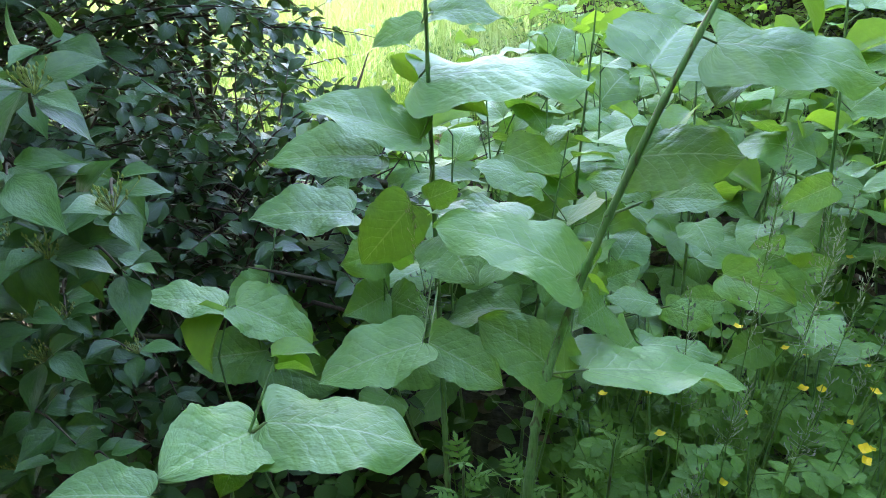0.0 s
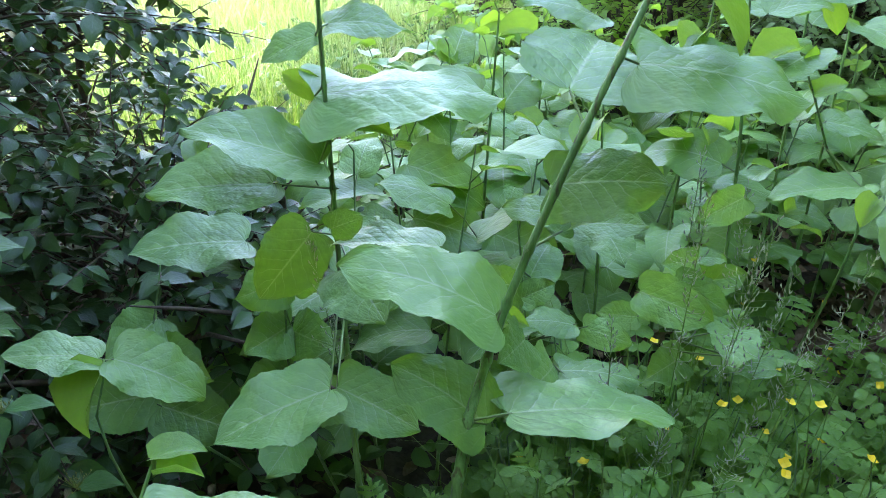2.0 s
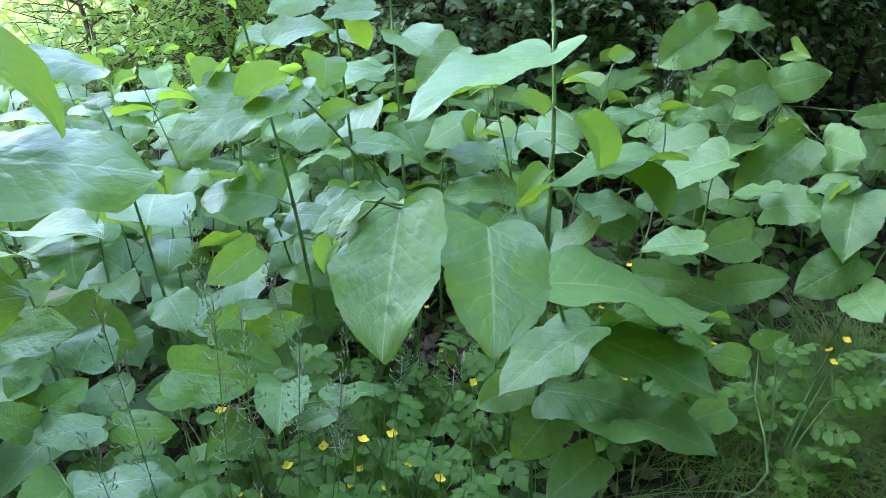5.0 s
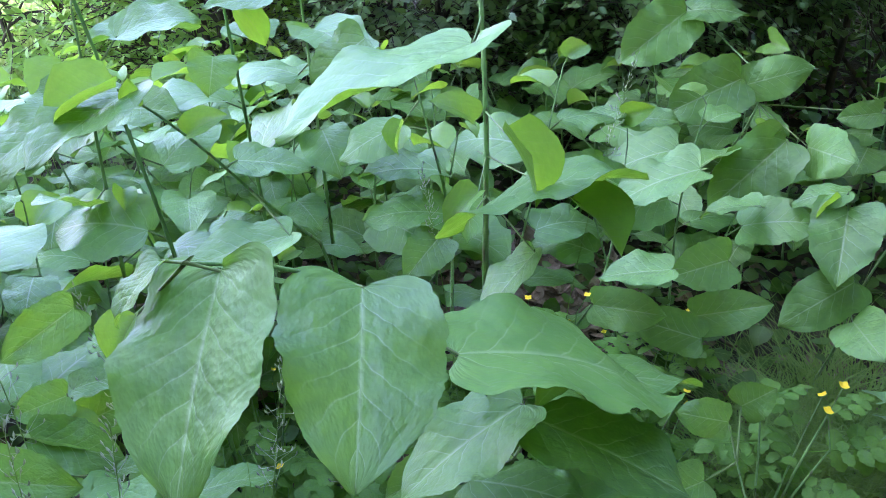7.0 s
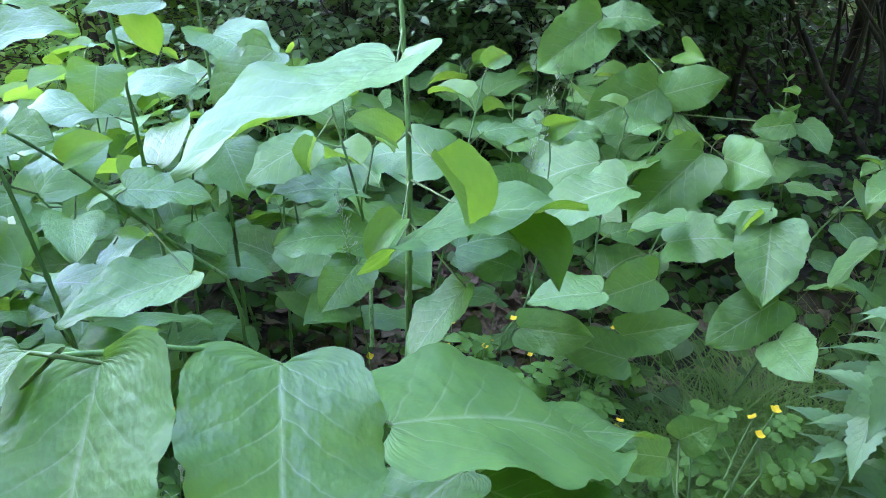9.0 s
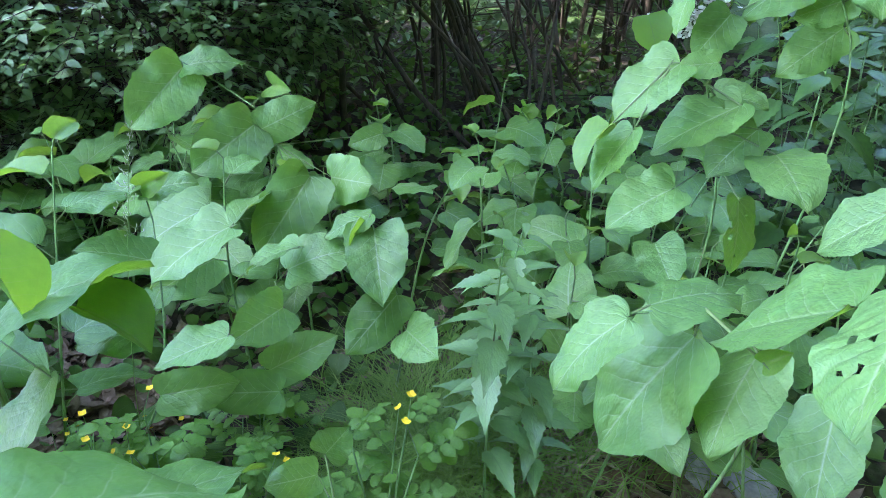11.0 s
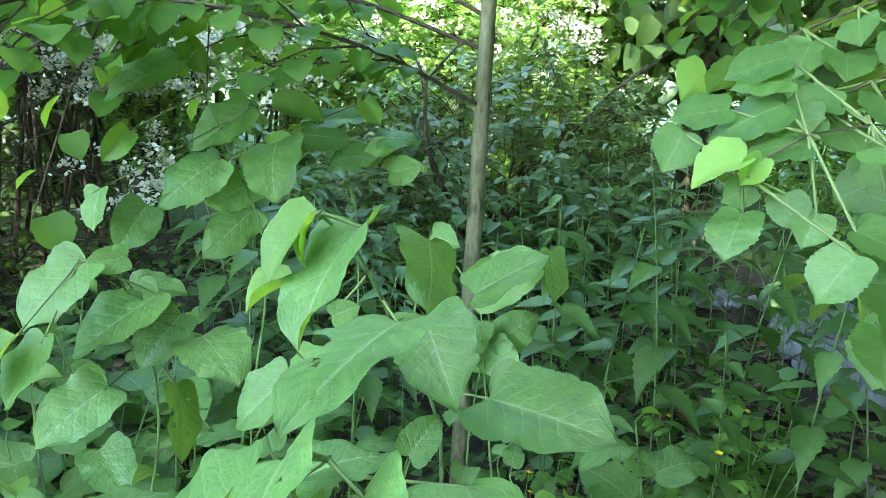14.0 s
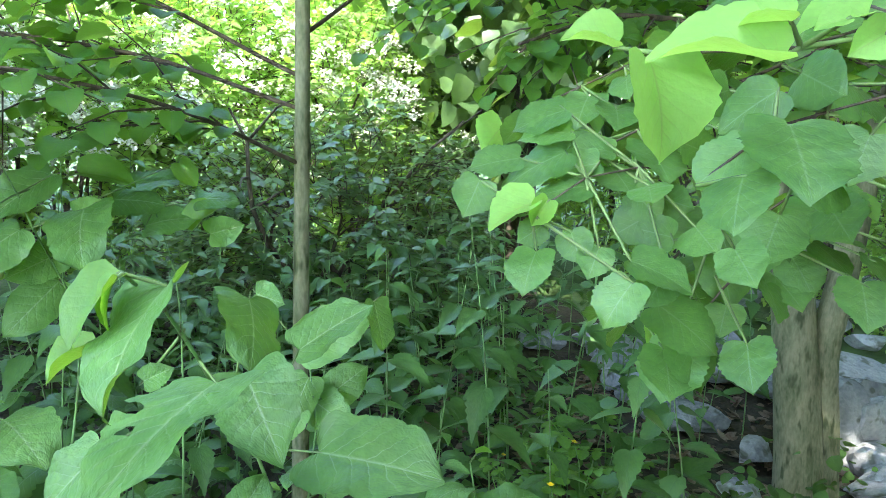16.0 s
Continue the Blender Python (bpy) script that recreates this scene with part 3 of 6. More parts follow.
# Unseen shrubs behind the camera, added to cut the low frontal sky light.
for k, (x, y) in enumerate(((-3.9, -0.6), (-3.0, -2.3), (-1.4, -3.0), (0.2, -3.3), (1.6, -4.0))):
    shrub("woodland_shrub", (x, y, 2.1), (1.3, 1.1, 2.3), 1100, 0.13, SMALL, HEDGE, "unseen tall shrub added to block light from behind the camera", seed=50 + k, twig_length=0.4)


# ---- knotweed ----
KNOT_MESHES = [leaf_mesh("knotweed_leaf", leaf_shape("knotweed", 10, 44, lobe=0.09, fold=f, droop=d, wave=w, twist=tw, seed=s, chord=True, veins=8, rough_edge=0.02), KNOT)
               for f, d, w, tw, s in ((0.08, 0.15, 0.03, 0.08, 1), (0.16, 0.25, 0.04, -0.12, 2), (-0.14, 0.2, 0.042, 0.1, 3), (0.14, 0.1, 0.03, 0.0, 4), (0.02, 0.3, 0.04, 0.12, 5))]
COLONY_MESHES = [leaf_mesh("knotweed_leaf", leaf_shape("knotweed", 6, 14, lobe=0.08, fold=f, droop=d, wave=w, twist=tw, seed=s, chord=True, rough_edge=0.03), KNOT)
                 for f, d, w, tw, s in ((0.1, 0.25, 0.03, 0.1, 21), (0.2, 0.35, 0.035, -0.15, 22), (-0.15, 0.3, 0.04, 0.12, 23), (0.25, 0.2, 0.03, 0.0, 24), (0.03, 0.4, 0.04, 0.15, 25))]


def eaten_leaf(seed, holes):
    """A leaf with small holes that insects have eaten."""
    verts, faces, uvs = leaf_shape("knotweed", 20, 36, lobe=0.09, fold=0.08, droop=0.15, wave=0.025, seed=seed, chord=True, veins=8, rough_edge=0.02)
    shake = np.random.default_rng(seed)
    for k, (u, v) in enumerate(uvs):
        if 0.04 < u < 0.96 and 0.05 < v < 0.95:
            verts[k, :2] += shake.normal(0, 0.0045, 2)
    gone = {i * 20 + j + a * 20 + b for i, j, h, w in holes for a in range(h) for b in range(w)}
    return verts, np.array([f for k, f in enumerate(faces) if k not in gone]), uvs


KNOT_MESHES.append(leaf_mesh("eaten_leaf", eaten_leaf(8, ((17, 12, 2, 1), (17, 15, 2, 1), (24, 12, 2, 1), (25, 15, 1, 1), (12, 6, 1, 1))), KNOT))
KNOT_MESHES.append(leaf_mesh("eaten_leaf", eaten_leaf(9, ((10, 5, 1, 2), (20, 14, 2, 2), (21, 16, 1, 1), (14, 16, 3, 4), (28, 9, 1, 1))), KNOT))
YOUNG_MESHES = [leaf_mesh("young_leaf", leaf_shape("knotweed", 6, 10, lobe=0.1, fold=f, droop=0.3, wave=0.02, seed=s, chord=True), KNOT_YOUNG) for f, s in ((0.5, 6), (0.9, 7))]
_g = Geo()
_g.tube([(0, 0, 0), (0, 0.04, 0.35), (0, 0.04, 0.7), (0, 0, 1)], [1.15, 0.9, 0.85, 0.8], 6)
PETIOLE_MESH = _g.mesh("petiole", PETIOLE)


def smooth_line(points, n=14):
    """A curve through the points, in n even steps."""
    pts = [Vector(p) for p in points]
    if len(pts) == 2:
        return [pts[0].lerp(pts[1], i / n) for i in range(n + 1)]
    ends = [2 * pts[0] - pts[1]] + pts + [2 * pts[-1] - pts[-2]]
    fine = []
    for a, b, c, d in zip(ends, ends[1:], ends[2:], ends[3:]):
        for k in range(12):
            t = k / 12
            fine.append(0.5 * (2 * b + (c - a) * t + (2 * a - 5 * b + 4 * c - d) * t * t + (3 * b - a - 3 * c + d) * t ** 3))
    fine.append(pts[-1])
    total = [0.0]
    for a, b in zip(fine, fine[1:]):
        total.append(total[-1] + (b - a).length)
    out, j = [], 0
    for i in range(n + 1):
        want = total[-1] * i / n
        while j < len(fine) - 2 and total[j + 1] < want:
            j += 1
        out.append(fine[j].lerp(fine[j + 1], (want - total[j]) / max(total[j + 1] - total[j], 1e-6)))
    return out


class Knotweed:
    """A knotweed shoot: a jointed stem, with leaves on short stalks."""
    meshes, young_meshes, stem_mat = KNOT_MESHES, YOUNG_MESHES, STEM
    name, category, group, stem_name = "knotweed_plant", "knotweed", "knotweed colony", "stem"

    def __init__(self, points, radius=0.0055, label="green knotweed shoot with broad pointed leaves", seed=None):
        points = [Vector(p) for p in points]
        self.rnd = random.Random(int(points[-1].x * 7919 + points[-1].y * 104729) if seed is None else seed)
        if points[0].z < 0.35:
            foot = points[0]
            points[0] = Vector((foot.x, foot.y, 0))
            points[0].z = ground_height(foot.x, foot.y) - 0.02
        self.root = thing(self.name, *points[0], label, self.category, self.group)
        self.line = smooth_line(points, max(8, int(sum((b - a).length for a, b in zip(points, points[1:])) / 0.075)))
        self.origin = points[0]
        g, pts, radii = Geo(), [], []
        for i, (a, b) in enumerate(zip(self.line, self.line[1:])):
            taper = 1 - 0.72 * i / len(self.line)
            for f, k in ((0, 1.35), (0.12, 1.0), (0.88, 0.95)):
                pts.append(a.lerp(b, f) - self.origin)
                radii.append(radius * taper * k)
        pts.append(self.line[-1] - self.origin)
        radii.append(radius * 0.22)
        g.tube(pts, radii, 8)
        part(self.stem_name, g.mesh(self.stem_name, self.stem_mat), self.root)

    def near(self, p, back):
        """The place on the stem from which a stalk reaches p, some way below it."""
        best = min(((q - p).length, i) for i, q in enumerate(self.line))[1]
        return self.line[max(0, best - back)]

    def leaf(self, base, tip, up=(0, 0, 1), width=1.0, young=False, mesh=None, back=0, stalk=True):
        base, tip = Vector(base), Vector(tip)
        along = tip - base
        ln = along.length
        meshes = self.young_meshes if young else self.meshes
        me = meshes[mesh if mesh is not None else self.rnd.randrange(min(5, len(meshes)))]
        part("leaf", me, self.root, "young yellow-green leaf" if young else "", facing(base - self.origin, along, up, ln, ln * width))
        if stalk:
            s = self.near(base, back)
            way = base - s
            if way.length > 0.01:
                m = facing(s - self.origin, way.cross(Vector((0.1, 0.2, 0.9))), way, 0.0018)
                z = way.length / 0.0018
                part("petiole", PETIOLE_MESH, self.root, "", m @ Matrix.Diagonal((1, 1, z, 1)))

    def clothe(self, start=0.3, step=0.085, size=0.19, spread=0.0):
        """Leaves by turns on both sides, smaller towards the tip."""
        rnd = self.rnd
        length = sum((b - a).length for a, b in zip(self.line, self.line[1:]))
        turn, n = rnd.uniform(0, 6.283), int(length * (1 - start) / step)
        for k in range(n + 1):
            f = start + (1 - start) * k / max(n, 1)
            i = min(int(f * (len(self.line) - 1)), len(self.line) - 2)
            p = self.line[i].lerp(self.line[i + 1], f * (len(self.line) - 1) - i)
            a = turn + math.pi * (k % 2) + rnd.gauss(0, 0.5)
            out = Vector((math.cos(a), math.sin(a), 0))
            small = 1 - 0.62 * max(0, (f - 0.8) / 0.2)
            base = p + out * 0.035 * small + Vector((0, 0, 0.02))
            pitch = rnd.gauss(-0.1, 0.22)
            ln = size * small * rnd.uniform(0.6, 1.1)
            tip = base + (out * math.cos(pitch) + Vector((0, 0, math.sin(pitch)))) * ln
            # More young leaves than grow there: they also give the backlit yellow-green spots.
            self.leaf(base, tip, (rnd.gauss(0, 0.3), rnd.gauss(0, 0.3), 1), rnd.uniform(0.85, 1.15), young=f > 0.86 and rnd.random() < 0.65)


class ColonyShoot(Knotweed):
    """A shoot deep in the colony, with leaves of plainer shape."""
    meshes = COLONY_MESHES


def colony(spots, low, high, size, seed, label):
    rnd = random.Random(seed)
    for x, y in spots:
        away = math.hypot(x - 0.6, y - 0.3)
        h = min(rnd.uniform(low, high), 1.42 - away * (0.42 if x < 0.1 else 0.3 if x > 1.5 else 0.25) + rnd.uniform(-0.04, 0.04))
        if h < 0.22:
            continue
        lean = (x + rnd.gauss(0, 0.09), y + rnd.gauss(0, 0.09), h)
        mid = (0.5 * (x + lean[0]) + rnd.gauss(0, 0.03), 0.5 * (y + lean[1]) + rnd.gauss(0, 0.03), 0.55 * h)
        ColonyShoot([(x, y, 0), mid, lean], radius=0.0045, label=label, seed=rnd.randrange(9999)).clothe(start=0.3, step=0.07, size=size)


def jittered(x0, x1, y0, y1, step, keep, seed):
    rnd = random.Random(seed)
    out = []
    y = y0
    while y < y1:
        x = x0
        while x < x1:
            px, py = x + rnd.uniform(-0.4, 0.4) * step, y + rnd.uniform(-0.4, 0.4) * step
            if keep(px, py):
                out.append((px, py))
            x += step
        y += step
    return out


class LindenTwig(Knotweed):
    """A hanging lime-tree branch with toothed leaves on thin stalks."""
    stem_mat = TWIG
    name, category, group, stem_name = "lime_branch", "branch", "lime-tree branches", "twig"

    def hang(self, size=0.062, start=0.35):
        """Leaves in two rows along the outer part, hanging a little from thin stalks."""
        rnd = self.rnd
        for i in range(int(len(self.line) * start), len(self.line)):
            way = (self.line[min(i + 1, len(self.line) - 1)] - self.line[i - 1]).normalized()
            side = way.cross(Vector((0, 0, 1))).normalized()
            for s in (-1, 1):
                for reach in ((0.02, 0.09) if rnd.random() < 0.6 else (0.03,)):
                    base = self.line[i] + side * s * reach + Vector((rnd.gauss(0, 0.012), rnd.gauss(0, 0.012), -0.01 - 0.2 * reach))
                    d = side * s * rnd.uniform(0.5, 1) + way * rnd.uniform(0.2, 0.9) + Vector((0, 0, rnd.gauss(-0.45, 0.25)))
                    ln = size * rnd.uniform(0.7, 1.2)
                    self.leaf(base, base + d.normalized() * ln, (rnd.gauss(0, 0.25), rnd.gauss(0, 0.25), 1), rnd.uniform(0.9, 1.1), young=rnd.random() < 0.08)


LindenTwig.meshes = [leaf_mesh("lime_leaf", leaf_shape("linden", 6, 22, lobe=0.09, fold=f, droop=d, wave=0.025, teeth=0.03, seed=s, chord=True, veins=6), LINDEN) for f, d, s in ((0.06, 0.12, 31), (0.14, 0.2, 32), (-0.06, 0.15, 33))]
LINDEN_YOUNG = leaf_material("young_lime_leaf", (0.2, 0.4, 0.08), (0.28, 0.5, 0.12), (0.5, 0.8, 0.12), (0.4, 0.5, 0.15), veins=6.0, slope=0.45, through_light=0.5)
LindenTwig.young_meshes = [leaf_mesh("young_lime_leaf", leaf_shape("linden", 6, 16, lobe=0.15, fold=f, droop=0.3, wave=0.02, teeth=0.03, seed=s, chord=True), LINDEN_YOUNG) for f, s in ((0.5, 34), (0.8, 35))]


def dense_patch(x, y):
    if x < (-0.75 if y > 2.3 else -0.3) or y > (3.6 if x < 0.6 else 3.6 - 0.45 * (x - 0.6)):
        return False
    return y > 1.35 + 0.12 * abs(x - 0.2) and x + y > 1.2 and not (0.5 < x < 1.2 and y < 1.6) and not (x > 1.3 and y < 1.75) and math.hypot(x - 2.0, y - 2.1) > 0.33


colony(jittered(-0.9, 2.6, 1.3, 4.0, 0.23, dense_patch, 5), 0.55, 0.92, 0.2, 6, "green knotweed shoot standing in the dense colony")
colony(jittered(1.9, 4.4, 0.9, 3.4, 0.27, lambda x, y: x + y > 3.5 and x + 0.9 * y < 4.85 and math.hypot(x - 2.3, y - 1.15) > 0.35 and math.hypot(x - 2.0, y - 2.1) > 0.33, 7), 0.4, 0.75, 0.18, 8, "shaded knotweed shoot with rounded leaves")
colony(jittered(2.05, 3.6, -0.45, 1.2, 0.23, lambda x, y: (y > 0.1 and x > 2.3) or (x < 2.8 and y < 0.05), 9), 0.4, 0.7, 0.16, 10, "low knotweed shoot under the slim tree")


for x, y, h, lean in ((0.93, 1.62, 1.3, (-0.1, 0.0)), (1.12, 1.85, 1.32, (-0.02, 0.03)), (0.8, 1.72, 1.12, (0.05, 0.06)), (1.3, 1.98, 1.28, (0.0, 0.05)), (0.35, 1.75, 1.08, (0.04, 0.02)), (0.62, 1.6, 1.0, (-0.03, 0.05))):
    ColonyShoot([(x, y, 0), (x + 0.3 * lean[0], y + 0.3 * lean[1], 0.55 * h), (x + lean[0], y + lean[1], h)], radius=0.006, label="tall pale-stemmed knotweed shoot rising above the colony", seed=int(1000 * x)).clothe(start=0.5, step=0.1, size=0.19)

# ---- the shoots that stand nearest ----
p = Knotweed([(0.07, 1.16, 0), (0.072, 1.16, 0.6), (0.075, 1.159, 1.096), (0.08, 1.155, 1.38)], label="tall upright knotweed shoot with large drooping leaves", radius=0.0078)
p.leaf((0.059, 1.175, 1.125), (0.329, 1.204, 1.101), (0.091, -0.049, 0.995), 1.00)
p.leaf((0.063, 1.112, 1.051), (-0.110, 1.102, 1.114), (0.346, -0.129, 0.929), 1.00)
p.leaf((-0.005, 1.130, 1.016), (-0.169, 1.093, 1.026), (0.115, -0.228, 0.967), 1.00)
p.leaf((0.064, 1.213, 1.198), (-0.012, 1.194, 1.167), (-0.244, -0.444, 0.862), 1.00)
p.leaf((0.081, 1.218, 1.212), (0.195, 1.219, 1.195), (0.139, -0.269, 0.953), 1.00)
p.leaf((0.055, 1.224, 1.067), (0.164, 1.183, 1.058), (-0.014, -0.251, 0.968), 1.00, young=True)
p.leaf((0.058, 1.208, 1.023), (0.003, 1.217, 1.066), (0.123, -0.927, 0.355), 1.03, young=True)
p.leaf((0.072, 1.093, 0.961), (0.121, 1.07, 0.991), (-0.513, -0.838, 0.185), 0.98)
p.leaf((0.03, 1.21, 0.891), (-0.055, 1.149, 0.808), (0.15, -0.861, 0.486), 1.04)
p.leaf((-0.081, 1.234, 0.865), (-0.252, 1.188, 0.876), (0.105, -0.158, 0.982), 1.00, stalk=False)
p.leaf((0.098, 1.069, 0.912), (0.146, 0.959, 0.893), (-0.332, -0.302, 0.894), 1.24)
p.leaf((0.069, 0.937, 0.805), (-0.079, 0.878, 0.774), (-0.132, -0.188, 0.973), 1.00)
p.leaf((0.075, 0.960, 0.787), (0.187, 0.924, 0.733), (0.308, -0.359, 0.881), 1.00)
p.leaf((0.225, 1.108, 0.915), (0.067, 1.108, 0.926), (0.065, 0.162, 0.985), 1.00, stalk=False)
p.leaf((0.056, 1.24, 1.111), (0.008, 1.242, 1.139), (0.122, -0.949, 0.291), 0.95, young=True)

p = Knotweed([(0.2, 0.79, 0), (0.225, 0.811, 0.715), (0.282, 0.888, 0.924), (0.358, 0.887, 1.16), (0.417, 0.904, 1.292), (0.433, 0.916, 1.324)], label="leaning knotweed shoot with a thick green stem and large drooping leaves", radius=0.0105)
p.leaf((0.281, 0.891, 0.947), (0.093, 0.925, 1.003), (0.277, -0.050, 0.960), 1.00)
p.leaf((0.346, 0.938, 1.094), (0.471, 0.889, 1.115), (-0.315, -0.435, 0.844), 1.00)
p.leaf((0.357, 0.926, 1.213), (0.432, 1.100, 1.215), (0.208, -0.101, 0.973), 1.00)
p.leaf((0.425, 0.917, 1.242), (0.606, 0.885, 1.204), (0.151, -0.274, 0.950), 1.00)
p.leaf((0.487, 0.947, 1.214), (0.421, 0.865, 1.188), (-0.261, -0.087, 0.961), 1.00, stalk=False)
p.leaf((0.294, 0.844, 0.833), (0.521, 0.880, 0.773), (0.189, 0.346, 0.919), 1.00)
p.leaf((0.266, 0.846, 0.815), (0.151, 0.896, 0.876), (0.285, -0.393, 0.874), 1.00)
p.leaf((0.382, 0.974, 1.018), (0.448, 0.971, 1.044), (-0.366, -0.177, 0.914), 1.00, young=True)
p.leaf((0.397, 1.016, 0.997), (0.490, 0.995, 1.002), (-0.117, -0.271, 0.955), 1.00)
p.leaf((0.383, 0.975, 1.022), (0.299, 0.997, 1.035), (0.096, -0.181, 0.979), 1.00, stalk=False)
p.leaf((0.454, 0.950, 1.336), (0.533, 0.920, 1.245), (0.736, -0.100, 0.669), 1.00, young=True)
p.leaf((0.564, 0.936, 1.198), (0.556, 0.896, 1.186), (-0.358, -0.187, 0.915), 0.98, young=True, stalk=False)

p = Knotweed([(-0.12, 0.44, 0), (-0.066, 0.528, 0.95), (-0.035, 0.521, 1.021), (-0.01, 0.537, 1.075), (-0.007, 0.548, 1.086)], label="short knotweed shoot with two wide leaves and a curled young tip", radius=0.004)
p.leaf((-0.021, 0.529, 1.028), (0.118, 0.534, 0.994), (0.232, 0.088, 0.969), 1.00)
p.leaf((-0.028, 0.532, 1.018), (-0.075, 0.438, 1.056), (0.394, 0.173, 0.903), 1.00)
p.leaf((-0.011, 0.552, 1.083), (0.027, 0.561, 1.078), (0.086, 0.133, 0.987), 1.00, young=True)
p.leaf((-0.008, 0.545, 1.074), (0.025, 0.549, 1.065), (0.216, 0.329, 0.919), 1.00, young=True)
p.leaf((-0.043, 0.515, 1.007), (-0.048, 0.47, 1), (0.436, -0.186, 0.881), 0.98)

p = Knotweed([(-0.15, 1.5, 0), (-0.296, 1.246, 0.516), (-0.275, 1.315, 0.69), (-0.255, 1.349, 0.799)], label="dark knotweed shoot in the dogwood's shade", radius=0.004)
p.leaf((-0.278, 1.311, 0.666), (-0.332, 1.19, 0.669), (0.7, -0.298, 0.649), 0.97)
p.leaf((-0.276, 1.273, 0.61), (-0.168, 1.196, 0.613), (-0.389, -0.523, 0.758), 0.97)
p.leaf((-0.286, 1.247, 0.545), (-0.432, 1.191, 0.559), (0.34, -0.735, 0.586), 0.96)
p.leaf((-0.274, 1.219, 0.538), (-0.143, 1.21, 0.475), (0.249, -0.742, 0.622), 1.02)

p = Knotweed([(0, 1.45, 0), (-0.042, 1.253, 0.514), (-0.041, 1.316, 0.766)], label="dark knotweed shoot behind the tall stem", radius=0.004)
p.leaf((-0.039, 1.32, 0.733), (-0.113, 1.221, 0.761), (0.763, -0.431, 0.481), 0.97)
p.leaf((-0.034, 1.315, 0.723), (0.029, 1.285, 0.808), (-0.37, -0.928, -0.053), 0.97)
p.leaf((-0.04, 1.301, 0.646), (-0.105, 1.184, 0.674), (0.754, -0.274, 0.597), 0.97)
p.leaf((-0.038, 1.295, 0.637), (0.049, 1.204, 0.661), (-0.623, -0.422, 0.659), 0.97)
p.leaf((-0.041, 1.273, 0.555), (-0.123, 1.18, 0.599), (0.75, -0.424, 0.508), 0.97)
p.leaf((-0.041, 1.261, 0.507), (0.082, 1.257, 0.482), (0.105, -0.77, 0.63), 1.05)
p.leaf((-0.042, 1.217, 0.456), (-0.077, 1.092, 0.482), (0.583, 0.009, 0.812), 0.97)

p = Knotweed([(-0.2, 1.1, 0), (-0.253, 0.96, 0.678), (-0.235, 0.991, 0.827)], label="low knotweed shoot at the foot of the dogwood", radius=0.004)
p.leaf((-0.248, 0.998, 0.825), (-0.360, 0.964, 0.861), (0.270, 0.109, 0.957), 1.00)
p.leaf((-0.216, 0.973, 0.843), (-0.105, 0.964, 0.776), (0.496, -0.208, 0.843), 1.00)
p.leaf((-0.232, 0.982, 0.83), (-0.251, 0.917, 0.757), (-0.475, -0.589, 0.654), 1.00, young=True)

p = Knotweed([(-0.4, 0.75, 0), (-0.272, 0.617, 0.827)], label="low knotweed shoot in front of the dogwood", radius=0.004)
p.leaf((-0.212, 0.622, 0.825), (-0.306, 0.588, 0.86), (0.337, 0.033, 0.941), 1.00)

p = Knotweed([(1.15, 1.05, 0), (1.13, 1.05, 0.55), (1.159, 1.012, 0.777), (1.082, 1.018, 0.88), (0.984, 1.011, 0.993), (0.916, 0.989, 1.044), (0.845, 0.975, 1.078)], label="arching knotweed shoot with very large hanging leaves", radius=0.0055)
p.leaf((0.869, 0.968, 1.066), (0.783, 0.840, 0.953), (-0.588, -0.277, 0.760), 1.00, mesh=3)
p.leaf((0.994, 0.976, 1.003), (0.911, 0.812, 0.930), (0.100, -0.445, 0.890), 1.00, mesh=0)
p.leaf((0.829, 0.997, 1.073), (0.781, 0.976, 1.036), (-0.633, 0.037, 0.773), 1.00)
p.leaf((0.799, 1.012, 1.019), (0.772, 0.992, 0.988), (-0.543, -0.402, 0.737), 1.00, young=True)
p.leaf((1.099, 0.985, 0.875), (1.363, 0.917, 0.733), (0.478, 0.025, 0.878), 1.00)
p.leaf((1.239, 1.018, 0.728), (1.397, 0.902, 0.759), (0.074, 0.353, 0.933), 1.00)
p.leaf((1.19, 0.966, 0.754), (1.296, 0.809, 0.714), (0.216, -0.106, 0.971), 1.00)
p.leaf((1.176, 0.97, 0.779), (1.011, 0.972, 0.704), (-0.404, 0.218, 0.888), 1.00)
p.leaf((0.893, 0.997, 1.048), (0.915, 0.997, 1.056), (-0.31, -0.354, 0.882), 1.00, young=True)
p.leaf((0.944, 1.012, 0.995), (0.961, 0.999, 0.984), (0.364, -0.313, 0.877), 1.00, young=True)

p = Knotweed([(1.41, 1.44, 0), (1.405, 1.436, 0.6), (1.406, 1.435, 0.906), (1.423, 1.486, 1.162)], label="tall upright knotweed shoot with a pale green stem", radius=0.0095)
p.leaf((1.304, 1.302, 1.103), (1.012, 1.285, 1.038), (-0.223, 0.176, 0.959), 1.00)
p.leaf((1.238, 1.520, 1.071), (1.147, 1.528, 0.993), (-0.610, -0.404, 0.681), 1.00, stalk=False)
p.leaf((1.315, 1.333, 0.817), (1.475, 1.118, 0.933), (-0.154, 0.378, 0.913), 1.00)
p.leaf((1.330, 1.263, 0.986), (1.344, 1.198, 0.888), (0.444, -0.716, 0.539), 1.00, young=True)
p.leaf((1.351, 1.366, 0.843), (1.292, 1.362, 0.782), (-0.714, -0.068, 0.696), 1.00, young=True)
p.leaf((1.416, 1.209, 0.88), (1.451, 1.13, 0.811), (0.145, -0.61, 0.779), 1.00, young=True)
p.leaf((1.377, 1.242, 0.783), (1.272, 1.235, 0.689), (-0.641, 0.316, 0.699), 1.00)
